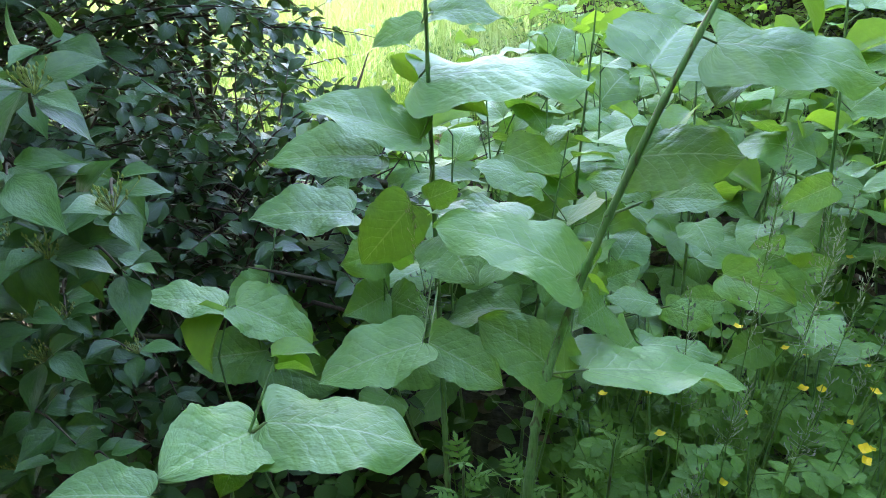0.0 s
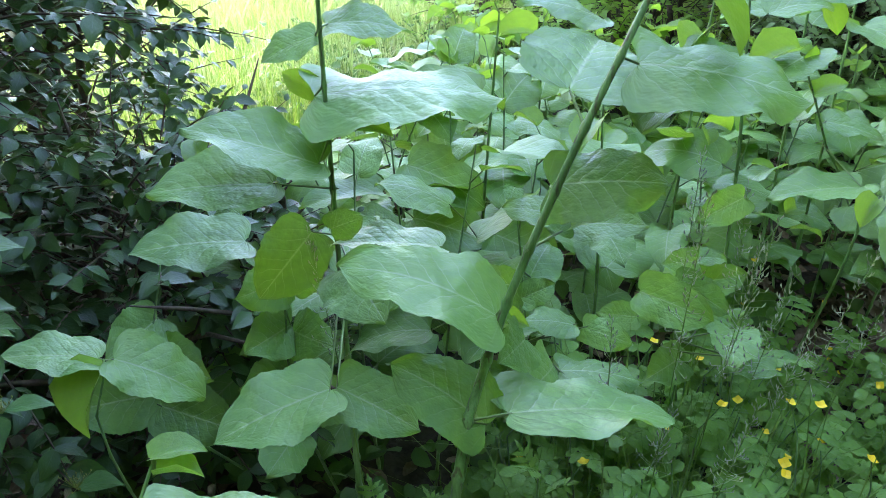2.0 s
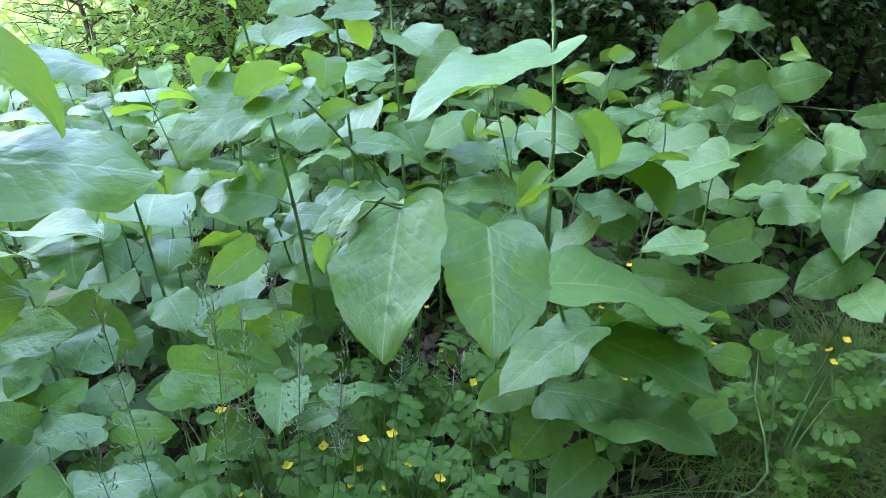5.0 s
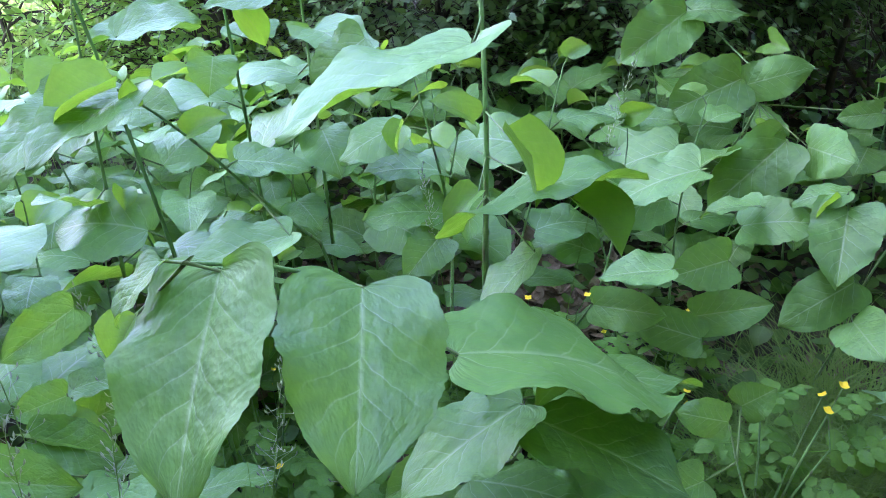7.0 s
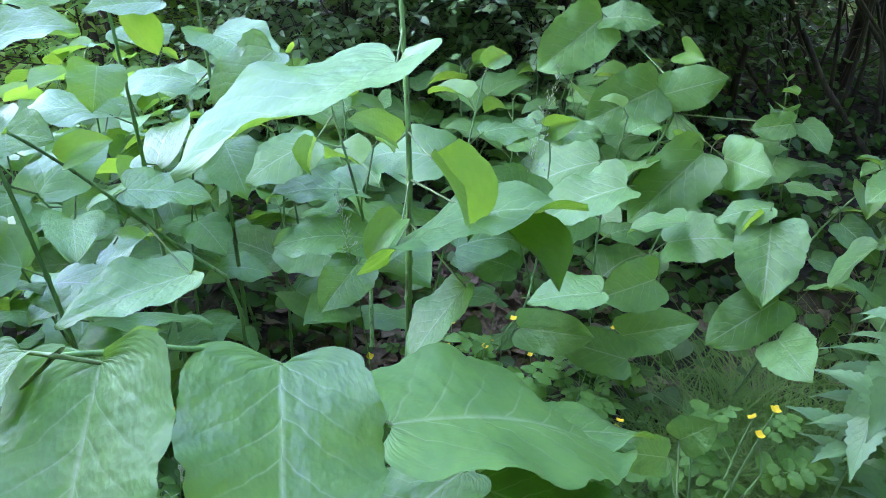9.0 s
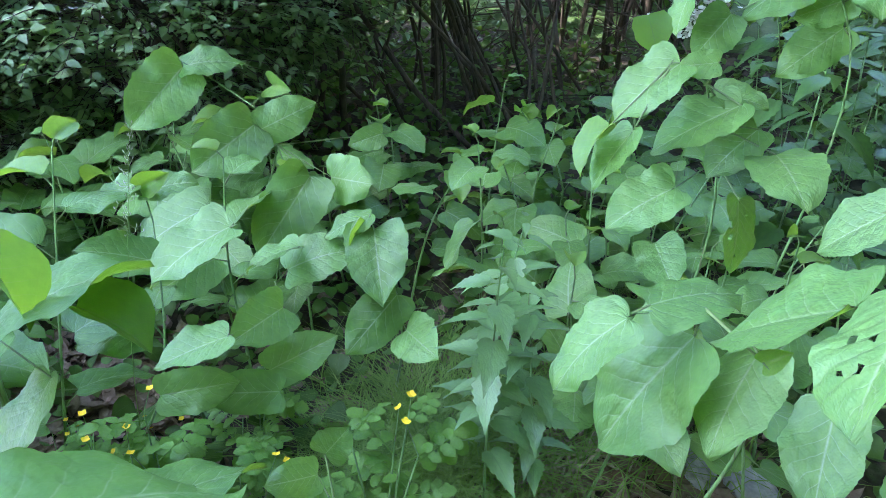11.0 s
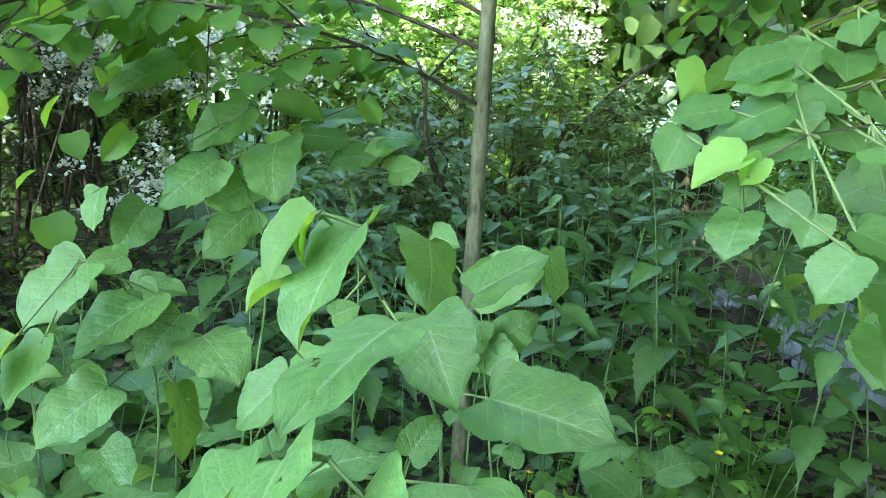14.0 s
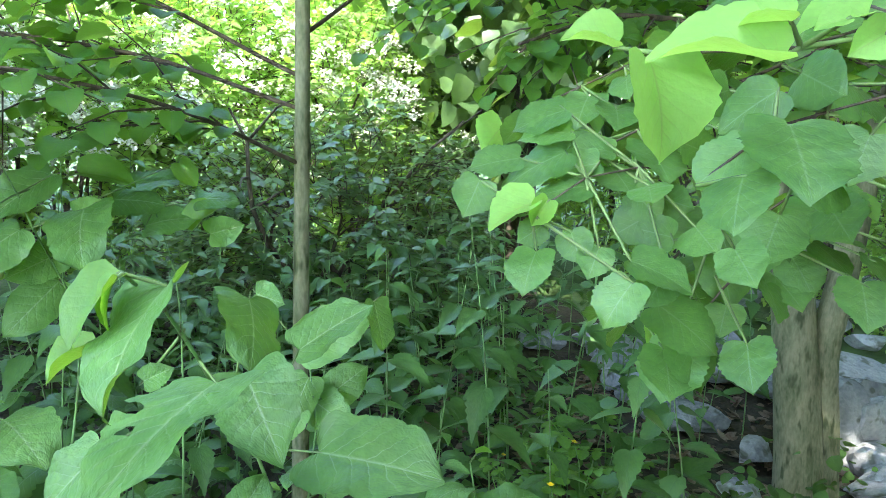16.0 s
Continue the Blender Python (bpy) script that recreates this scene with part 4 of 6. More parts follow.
p.leaf((1.392, 1.449, 0.925), (1.332, 1.495, 0.957), (0.093, -0.483, 0.871), 1.00, young=True)

p = Knotweed([(1.393, 1.548, 0.465), (1.445, 1.647, 0.643), (1.399, 1.683, 0.919), (1.398, 1.691, 0.939)], label="slim knotweed shoot with a drooping pale top", radius=0.004)
p.leaf((1.378, 1.716, 0.831), (1.250, 1.740, 0.770), (-0.453, -0.248, 0.856), 1.00)
p.leaf((1.459, 1.685, 0.722), (1.293, 1.757, 0.720), (-0.035, -0.044, 0.998), 1.00)
p.leaf((1.422, 1.609, 0.667), (1.265, 1.677, 0.662), (-0.062, -0.067, 0.996), 1.00)
p.leaf((1.378, 1.560, 0.654), (1.277, 1.516, 0.612), (-0.056, -0.620, 0.783), 1.00)
p.leaf((1.366, 1.673, 0.855), (1.343, 1.657, 0.797), (-0.925, -0.035, 0.379), 1.00, young=True)

p = Knotweed([(1.15, 1.7, 0), (1.145, 1.53, 0.655), (1.047, 1.537, 0.824), (0.937, 1.467, 0.994), (0.86, 1.404, 1.093)], label="leaning knotweed shoot with yellow-green young leaves", radius=0.005)
p.leaf((0.869, 1.402, 1.089), (0.736, 1.317, 1.049), (-0.248, -0.073, 0.966), 1.00)
p.leaf((0.858, 1.405, 1.097), (0.769, 1.395, 1.057), (-0.378, -0.225, 0.898), 1.00, young=True)
p.leaf((0.87, 1.398, 1.078), (0.871, 1.382, 1.113), (-0.128, -0.9, -0.418), 0.99, young=True)
p.leaf((0.937, 1.468, 0.995), (0.997, 1.464, 1.013), (-0.281, -0.47, 0.837), 1.00, young=True)
p.leaf((1.012, 1.531, 0.913), (1.115, 1.492, 0.887), (0.157, -0.233, 0.960), 1.00)
p.leaf((0.743, 1.263, 0.894), (0.656, 1.237, 0.866), (0.085, -0.847, 0.524), 0.83, stalk=False)
p.leaf((1.049, 1.420, 0.823), (0.875, 1.436, 0.799), (-0.129, 0.063, 0.990), 1.00)
p.leaf((0.601, 1.732, 1.071), (0.423, 1.741, 1.113), (0.226, -0.109, 0.968), 1.00, stalk=False)
p.leaf((0.798, 1.439, 1.058), (0.668, 1.387, 1.004), (-0.293, -0.229, 0.928), 1.00, stalk=False)
p.leaf((0.859, 1.524, 1.033), (0.931, 1.449, 1.034), (-0.339, -0.311, 0.888), 1.00, stalk=False)
p.leaf((1.132, 1.845, 1.064), (1.160, 1.820, 0.998), (0.044, -0.928, 0.370), 1.00, young=True, stalk=False)
p.leaf((1.168, 1.788, 1.089), (1.056, 1.815, 1.085), (-0.100, -0.262, 0.960), 1.00, stalk=False)
p.leaf((1.066, 1.841, 0.989), (1.034, 1.777, 0.938), (0.031, -0.633, 0.774), 1.35, stalk=False)
p.leaf((1.013, 1.766, 1.065), (0.846, 1.733, 1.063), (-0.008, -0.032, 0.999), 1.00, stalk=False)

p = Knotweed([(2.15, 1.5, 0), (2.001, 1.433, 0.28), (2.046, 1.444, 0.54), (2.052, 1.429, 0.595)], label="shaded knotweed shoot with dark rounded leaves", radius=0.004)
p.leaf((2.064, 1.425, 0.543), (2.173, 1.299, 0.573), (-0.422, -0.159, 0.892), 1.00)
p.leaf((2.079, 1.399, 0.601), (1.989, 1.477, 0.562), (-0.166, 0.282, 0.945), 1.00)
p.leaf((1.959, 1.356, 0.524), (1.816, 1.383, 0.511), (-0.195, -0.743, 0.64), 0.98)
p.leaf((1.938, 1.401, 0.357), (2.06, 1.298, 0.407), (-0.658, -0.512, 0.553), 0.80)
p.leaf((1.899, 1.342, 0.347), (1.798, 1.469, 0.366), (-0.592, -0.557, 0.583), 0.80)

p = Knotweed([(2.35, 1.35, 0), (2.18, 1.202, 0.392), (2.198, 1.285, 0.646)], label="shaded knotweed shoot with a folded young tip", radius=0.004)
p.leaf((2.2, 1.277, 0.619), (2.068, 1.176, 0.519), (-0.47, -0.223, 0.854), 0.96)
p.leaf((2.208, 1.291, 0.648), (2.133, 1.367, 0.605), (-0.366, 0.16, 0.917), 1.00)
p.leaf((2.136, 1.183, 0.506), (2.016, 1.247, 0.398), (-0.718, -0.451, 0.529), 0.86)
p.leaf((2.109, 1.147, 0.439), (2.028, 1.022, 0.457), (-0.504, 0.438, 0.744), 0.97)
p.leaf((2.19, 1.291, 0.639), (2.147, 1.294, 0.569), (-0.624, 0.669, 0.403), 1.00, young=True)

p = Knotweed([(1.75, 1.85, 0), (1.767, 1.56, 0.345), (1.94, 1.685, 0.609), (1.957, 1.714, 0.738)], label="knotweed shoot with a bright young leaf at its top", radius=0.004)
p.leaf((1.954, 1.713, 0.732), (1.986, 1.654, 0.765), (-0.903, -0.389, 0.181), 0.99, young=True)
p.leaf((1.948, 1.723, 0.741), (1.867, 1.767, 0.694), (-0.525, -0.059, 0.849), 1.00)
p.leaf((1.95, 1.71, 0.718), (2.039, 1.629, 0.727), (-0.266, -0.197, 0.944), 1.00)
p.leaf((1.932, 1.446, 0.706), (1.78, 1.535, 0.617), (-0.467, 0.081, 0.88), 1.00)
p.leaf((1.777, 1.339, 0.568), (1.665, 1.422, 0.54), (-0.208, 0.049, 0.977), 1.00)
p.leaf((1.895, 1.642, 0.594), (1.787, 1.76, 0.645), (-0.021, -0.415, 0.91), 1.00)
p.leaf((1.72, 1.496, 0.408), (1.833, 1.386, 0.405), (-0.568, -0.593, 0.571), 0.81)

p = Knotweed([(2.6, 2.2, 0), (2.575, 1.859, 0.581), (2.581, 2.004, 0.726), (2.508, 2.12, 0.827)], label="knotweed shoot before the dark hollow of the hedge", radius=0.005)
p.leaf((2.507, 2.116, 0.812), (2.35, 2.205, 0.659), (-0.658, -0.703, 0.268), 0.99)
p.leaf((2.521, 1.887, 0.667), (2.363, 2.001, 0.558), (-0.692, -0.642, 0.33), 1.06)
p.leaf((2.53, 1.87, 0.654), (2.646, 1.754, 0.717), (-0.752, -0.587, 0.3), 0.92)
p.leaf((2.461, 1.654, 0.575), (2.291, 1.726, 0.383), (-0.709, -0.573, 0.412), 0.84)
p.leaf((2.507, 2.116, 0.812), (2.624, 1.987, 0.805), (-0.266, -0.286, 0.921), 1.00)
p.leaf((2.658, 1.92, 0.742), (2.624, 1.822, 0.747), (-0.857, 0.324, 0.401), 0.98, young=True)
p.leaf((2.466, 1.737, 0.577), (2.446, 1.662, 0.607), (-0.952, 0.285, 0.108), 0.99, young=True)
p.leaf((2.529, 1.636, 0.55), (2.471, 1.456, 0.585), (-0.859, 0.349, 0.375), 0.97)
p.leaf((2.724, 1.582, 0.623), (2.66, 1.663, 0.594), (-0.795, -0.508, 0.332), 0.93)

p = Knotweed([(1.75, 0.25, 0), (1.62, 0.2, 0.731), (1.6, 0.228, 0.95), (1.5, 0.28, 1.09), (1.385, 0.31, 1.175)], label="knotweed shoot bowed over the stones with large pale hanging leaves", radius=0.0055)
p.leaf((1.423, 0.326, 1.149), (1.300, 0.358, 1.110), (-0.030, 0.730, 0.683), 1.00, mesh=5)
p.leaf((1.490, 0.360, 1.086), (1.556, 0.456, 0.985), (0.079, 0.694, 0.716), 1.00)
p.leaf((1.398, 0.272, 1.132), (1.270, 0.290, 1.106), (-0.033, 0.744, 0.668), 1.00, mesh=5)
p.leaf((1.472, 0.183, 1.088), (1.336, 0.186, 1.073), (-0.112, -0.246, 0.963), 1.00)
p.leaf((1.516, 0.101, 1.008), (1.402, 0.076, 1.015), (0.008, 0.242, 0.970), 1.00)
p.leaf((1.458, 0.317, 1.109), (1.494, 0.238, 1.105), (0.048, -0.028, 0.998), 1.00)
p.leaf((1.733, 0.192, 0.965), (1.748, 0.155, 1.01), (-0.875, 0.175, 0.451), 1.03)
p.leaf((1.544, 0.205, 0.900), (1.398, 0.284, 0.946), (0.325, 0.044, 0.945), 1.00)
p.leaf((1.571, 0.155, 0.917), (1.481, 0.168, 0.888), (-0.279, 0.170, 0.945), 1.00)
p.leaf((1.595, 0.345, 0.916), (1.526, 0.343, 0.835), (-0.687, 0.444, 0.576), 1.00)
p.leaf((1.544, 0.324, 1.057), (1.526, 0.299, 1.028), (-0.46, -0.513, 0.725), 1.00, young=True)

p = Knotweed([(1.85, 0.65, 0), (1.79, 0.43, 0.647), (1.68, 0.45, 0.93), (1.6, 0.55, 0.96)], label="knotweed shoot with a side branch of pale leaves", radius=0.0045)
p.leaf((1.595, 0.554, 0.955), (1.555, 0.614, 0.866), (-0.489, 0.605, 0.628), 1.00)
p.leaf((1.618, 0.538, 0.963), (1.712, 0.456, 0.947), (0.107, -0.067, 0.992), 1.00)
p.leaf((1.633, 0.489, 0.929), (1.603, 0.572, 0.761), (-0.697, 0.586, 0.413), 1.00)
p.leaf((1.650, 0.424, 0.917), (1.557, 0.447, 0.838), (-0.523, 0.437, 0.732), 1.00)
p.leaf((1.522, 0.414, 0.994), (1.519, 0.393, 1.014), (-0.912, 0.343, 0.226), 0.99, young=True)

p = Knotweed([(2, 0.15, 0), (1.918, 0.113, 0.807), (1.834, 0.192, 1.065), (1.599, 0.278, 1.27), (1.584, 0.3, 1.289)], label="upright knotweed shoot with a drooping fresh top before the slim tree", radius=0.005)
p.leaf((1.578, 0.265, 1.278), (1.498, 0.317, 1.195), (-0.205, 0.727, 0.655), 1.00)
p.leaf((1.583, 0.3, 1.287), (1.571, 0.341, 1.227), (-0.374, 0.733, 0.568), 1.00, young=True)
p.leaf((1.564, 0.304, 1.29), (1.556, 0.311, 1.248), (-0.142, 0.973, 0.18), 1.00, young=True)
p.leaf((1.703, 0.214, 1.143), (1.570, 0.334, 1.086), (-0.043, 0.391, 0.919), 1.00, mesh=6)
p.leaf((1.783, 0.330, 1.048), (1.793, 0.393, 0.977), (-0.493, 0.681, 0.542), 1.00)
p.leaf((2.057, 0.127, 1.143), (1.920, 0.147, 1.071), (-0.443, -0.592, 0.673), 1.00)
p.leaf((1.813, 0.167, 1.109), (1.702, 0.144, 1.039), (-0.558, 0.311, 0.769), 1.01)
p.leaf((1.830, 0.074, 0.988), (1.692, -0.047, 0.995), (-0.242, 0.328, 0.913), 1.00)
p.leaf((2.068, 0.049, 1.051), (2.052, -0.067, 1.121), (-0.278, 0.525, 0.805), 1.00)
p.leaf((1.629, 0.321, 1.211), (1.62, 0.365, 1.185), (-0.126, 0.489, 0.863), 1.00, young=True)
p.leaf((1.666, 0.285, 1.165), (1.651, 0.258, 1.181), (-0.85, 0.518, 0.094), 0.99)

p = Knotweed([(2.2, 0.75, 0), (2.293, 0.582, 0.657), (2.219, 0.603, 1.012), (2.169, 0.66, 1.073)], label="knotweed shoot with insect-eaten leaves among nettles", radius=0.0045)
p.leaf((2.173, 0.647, 1.074), (2.118, 0.732, 0.977), (-0.701, 0.288, 0.652), 1.00)
p.leaf((2.198, 0.548, 1.011), (2.140, 0.672, 0.928), (-0.460, 0.335, 0.822), 1.00)
p.leaf((2.222, 0.594, 1.014), (2.232, 0.508, 1.001), (-0.432, -0.187, 0.882), 1.00)
p.leaf((2.212, 0.483, 0.932), (2.083, 0.413, 0.893), (-0.320, 0.070, 0.945), 1.00)
p.leaf((2.248, 0.520, 0.958), (2.205, 0.586, 0.873), (-0.809, 0.190, 0.556), 1.00)
p.leaf((2.161, 0.625, 0.866), (2.096, 0.723, 0.792), (-0.695, 0.083, 0.714), 1.00)
p.leaf((2.204, 0.526, 0.845), (2.148, 0.514, 0.727), (-0.342, -0.905, 0.254), 1.00, mesh=6)
p.leaf((2.079, 0.688, 0.985), (2.026, 0.733, 0.895), (-0.562, 0.561, 0.608), 1.00)
p.leaf((2.069, 0.724, 0.99), (2.027, 0.752, 0.912), (-0.515, 0.676, 0.527), 1.00, young=True)
p.leaf((2.187, 0.591, 1.078), (2.17, 0.652, 1.069), (-0.943, -0.224, 0.246), 0.96)
p.leaf((2.201, 0.656, 0.731), (2.107, 0.591, 0.692), (-0.466, 0.161, 0.87), 0.97)

p = Knotweed([(2.7, 0.55, 0), (2.786, 0.404, 0.826), (2.756, 0.48, 1.154), (2.715, 0.561, 1.372)], label="knotweed shoot in front of the white blossom", radius=0.0045)
p.leaf((2.713, 0.579, 1.366), (2.679, 0.731, 1.281), (-0.508, 0.332, 0.795), 1.00)
p.leaf((2.716, 0.565, 1.408), (2.719, 0.528, 1.342), (-0.991, -0.128, 0.028), 0.99, young=True)
p.leaf((2.703, 0.644, 1.42), (2.692, 0.689, 1.355), (-0.981, -0.195, 0.022), 0.82, young=True)
p.leaf((2.772, 0.439, 1.264), (2.748, 0.565, 1.171), (-0.685, 0.344, 0.642), 1.00)
p.leaf((2.765, 0.39, 1.178), (2.705, 0.318, 1.2), (-0.772, 0.635, -0.034), 0.98, stalk=False)
p.leaf((2.718, 0.375, 1.197), (2.562, 0.372, 1.085), (-0.524, 0.456, 0.720), 1.00)
p.leaf((2.752, 0.505, 1.148), (2.714, 0.637, 1.042), (-0.703, 0.313, 0.638), 1.00)
p.leaf((2.799, 0.434, 1.086), (2.779, 0.542, 1.037), (-0.977, -0.091, 0.192), 0.99)
p.leaf((2.711, 0.660, 1.049), (2.676, 0.721, 0.955), (-0.952, -0.203, 0.230), 1.13)
p.leaf((2.651, 0.739, 1.097), (2.628, 0.753, 1.005), (-0.780, 0.559, 0.279), 1.00)
p.leaf((2.683, 0.684, 1.218), (2.662, 0.737, 1.154), (-0.967, -0.219, 0.133), 0.88, young=True)
p.leaf((2.835, 0.439, 1.015), (2.796, 0.555, 0.901), (-0.966, -0.093, 0.24), 0.85)
p.leaf((2.825, 0.388, 1.264), (2.822, 0.269, 1.23), (-0.566, -0.218, 0.795), 1.00, young=True)
p.leaf((2.823, 0.173, 1.29), (2.814, 0.134, 1.234), (-0.993, 0.086, 0.086), 1.00, young=True)

p = Knotweed([(2.75, 0.2, 0), (2.805, 0.179, 0.899), (2.815, 0.23, 1.182)], label="knotweed shoot beside the slim tree", radius=0.004)
p.leaf((2.82, 0.317, 1.203), (2.815, 0.203, 1.189), (-0.691, -0.059, 0.721), 1.00)
p.leaf((2.811, 0.251, 1.142), (2.804, 0.128, 1.155), (-0.604, 0.114, 0.789), 1.00)
p.leaf((2.802, 0.149, 1.128), (2.802, 0.073, 1.189), (-0.571, 0.511, 0.642), 1.00, young=True)
p.leaf((2.797, 0.108, 1.121), (2.734, 0.037, 1.15), (-0.756, 0.655, -0.014), 0.98)
p.leaf((2.811, 0.134, 1.203), (2.797, 0.032, 1.196), (-0.476, 0.008, 0.879), 1.00)
p.leaf((2.873, 0.268, 1.232), (2.867, 0.142, 1.245), (-0.39, 0.117, 0.913), 1.00)

p = Knotweed([(2.3, -0.15, 0), (2.233, -0.03, 0.763), (2.271, -0.012, 0.975)], label="small knotweed shoot in front of the slim trunk", radius=0.004)
p.leaf((2.231, 0.011, 1), (2.215, -0.123, 1.075), (-0.923, 0.266, 0.278), 0.81)
p.leaf((2.218, -0.121, 1.083), (2.188, -0.131, 0.995), (-0.797, -0.505, 0.331), 1.00)
p.leaf((2.282, -0.045, 0.879), (2.279, -0.131, 0.939), (-0.899, 0.269, 0.345), 0.97)
p.leaf((2.258, -0.01, 0.935), (2.233, 0.037, 0.848), (-0.906, 0.209, 0.369), 0.89)
p.leaf((2.288, -0.024, 0.878), (2.204, -0.084, 0.841), (-0.633, 0.522, 0.571), 0.98)
p.leaf((2.244, 0.014, 0.886), (2.228, 0.079, 0.819), (-0.899, 0.186, 0.396), 0.95)
p.leaf((2.37, 0.068, 1.073), (2.304, 0.026, 1.066), (-0.529, 0.741, 0.413), 0.98)

p = LindenTwig([(3.1, -1.6, 1.9), (2.3, -1, 1.75), (1.368, -0.282, 1.524), (1.264, -0.111, 1.494), (1.261, -0.075, 1.475), (1.309, -0.022, 1.472)], label="lime-tree branch hanging close with pale fresh leaves", radius=0.003)
# Young leaf colour here stands in for sun falling on this leaf.
p.leaf((1.299, -0.002, 1.466), (1.293, -0.010, 1.404), (-0.994, -0.011, 0.106), 1.00, young=True)
p.leaf((1.239, -0.041, 1.465), (1.285, 0.012, 1.464), (-0.286, 0.265, 0.921), 1.00, young=True)
p.leaf((1.353, -0.012, 1.478), (1.372, 0.019, 1.481), (-0.468, 0.208, 0.859), 1.00, young=True)
p.leaf((1.247, -0.058, 1.489), (1.271, -0.035, 1.481), (-0.18, 0.469, 0.864), 1.00, young=True)
p.leaf((1.226, -0.078, 1.49), (1.239, -0.067, 1.484), (-0.335, 0.731, 0.595), 1.00, young=True)
p.leaf((1.212, -0.091, 1.482), (1.218, -0.071, 1.469), (-0.89, 0.399, 0.221), 0.99, young=True)
p.leaf((1.357, -0.086, 1.504), (1.315, -0.076, 1.481), (-0.066, 0.862, 0.503), 0.97)
p.leaf((1.252, -0.121, 1.497), (1.282, -0.095, 1.484), (-0.139, 0.573, 0.808), 1.00, young=True)

p = LindenTwig([(3.15, -1.75, 1.5), (1.524, -0.483, 1.477), (1.379, -0.24, 1.441), (1.365, -0.157, 1.422), (1.4, -0.131, 1.379)], label="lime-tree branch with broad toothed leaves", radius=0.0035)
p.leaf((1.356, -0.180, 1.430), (1.296, -0.146, 1.377), (-0.565, 0.241, 0.789), 1.00)
p.leaf((1.347, -0.130, 1.392), (1.317, -0.098, 1.352), (-0.115, 0.732, 0.671), 1.00)
p.leaf((1.376, -0.160, 1.411), (1.401, -0.128, 1.376), (-0.306, 0.800, 0.516), 1.00)
p.leaf((1.378, -0.186, 1.457), (1.407, -0.156, 1.421), (-0.242, 0.832, 0.499), 1.00)
p.leaf((1.387, -0.272, 1.384), (1.383, -0.218, 1.373), (-0.937, 0.015, 0.348), 0.97)
p.leaf((1.42, -0.31, 1.468), (1.401, -0.252, 1.446), (-0.841, -0.07, 0.537), 0.96)
p.leaf((1.419, -0.307, 1.355), (1.371, -0.282, 1.332), (0.029, 0.711, 0.702), 0.97)
p.leaf((1.436, -0.263, 1.348), (1.412, -0.222, 1.307), (-0.581, 0.378, 0.72), 0.97)
p.leaf((1.437, -0.214, 1.318), (1.397, -0.206, 1.291), (-0.281, 0.732, 0.621), 0.98)
p.leaf((1.427, -0.163, 1.405), (1.424, -0.13, 1.414), (-0.979, -0.018, -0.204), 0.98)
p.leaf((1.371, -0.286, 1.424), (1.359, -0.253, 1.382), (-0.619, 0.509, 0.599), 0.98)
p.leaf((1.455, -0.207, 1.459), (1.45, -0.166, 1.447), (-0.969, -0.052, 0.241), 0.98)
p.leaf((1.38, -0.211, 1.472), (1.332, -0.208, 1.453), (-0.042, 0.962, 0.271), 0.97)

p = LindenTwig([(3.15, -1.7, 1.45), (1.751, -0.544, 1.34), (1.625, -0.314, 1.374), (1.591, -0.195, 1.377), (1.579, -0.119, 1.36), (1.575, -0.08, 1.333)], label="drooping lime-tree branch with layered leaves", radius=0.003)
p.leaf((1.584, -0.093, 1.293), (1.564, -0.069, 1.251), (-0.482, 0.645, 0.593), 1.00)
p.leaf((1.495, -0.149, 1.277), (1.501, -0.123, 1.231), (-0.476, 0.789, 0.388), 1.00)
p.leaf((1.516, -0.161, 1.293), (1.475, -0.204, 1.267), (-0.518, -0.031, 0.855), 1.00)
p.leaf((1.545, -0.221, 1.238), (1.493, -0.262, 1.192), (-0.662, 0.010, 0.749), 1.00)
p.leaf((1.576, -0.083, 1.344), (1.592, -0.042, 1.314), (-0.234, 0.644, 0.729), 1.00, young=True)
p.leaf((1.569, -0.095, 1.347), (1.574, -0.08, 1.321), (-0.861, 0.493, 0.126), 0.83, young=True)
p.leaf((1.67, -0.169, 1.437), (1.699, -0.117, 1.41), (-0.309, 0.574, 0.758), 1.00)
p.leaf((1.649, -0.165, 1.413), (1.678, -0.114, 1.401), (-0.362, 0.396, 0.844), 1.00)
p.leaf((1.605, -0.175, 1.382), (1.632, -0.13, 1.367), (-0.438, 0.501, 0.746), 1.00)
p.leaf((1.584, -0.15, 1.36), (1.611, -0.102, 1.345), (-0.211, 0.393, 0.895), 1.00)
p.leaf((1.622, -0.204, 1.393), (1.651, -0.16, 1.394), (-0.431, 0.265, 0.863), 1.00)
p.leaf((1.675, -0.117, 1.382), (1.7, -0.063, 1.367), (-0.384, 0.41, 0.827), 1.00)
p.leaf((1.633, -0.15, 1.392), (1.663, -0.091, 1.349), (-0.146, 0.63, 0.763), 1.00)
p.leaf((1.657, -0.06, 1.359), (1.641, -0.035, 1.321), (-0.844, 0.209, 0.494), 0.99)
p.leaf((1.568, -0.219, 1.331), (1.588, -0.185, 1.304), (-0.798, 0.587, 0.136), 1.02)
p.leaf((1.55, -0.236, 1.309), (1.58, -0.2, 1.317), (-0.783, 0.606, 0.141), 0.86)
p.leaf((1.581, -0.205, 1.354), (1.56, -0.228, 1.326), (-0.789, 0.604, 0.11), 0.99)
p.leaf((1.538, -0.254, 1.322), (1.488, -0.242, 1.302), (-0.082, 0.755, 0.65), 0.98)
p.leaf((1.57, -0.124, 1.315), (1.546, -0.124, 1.285), (-0.641, 0.579, 0.504), 0.99)
p.leaf((1.585, -0.099, 1.319), (1.595, -0.076, 1.301), (-0.863, 0.481, 0.154), 1.04)
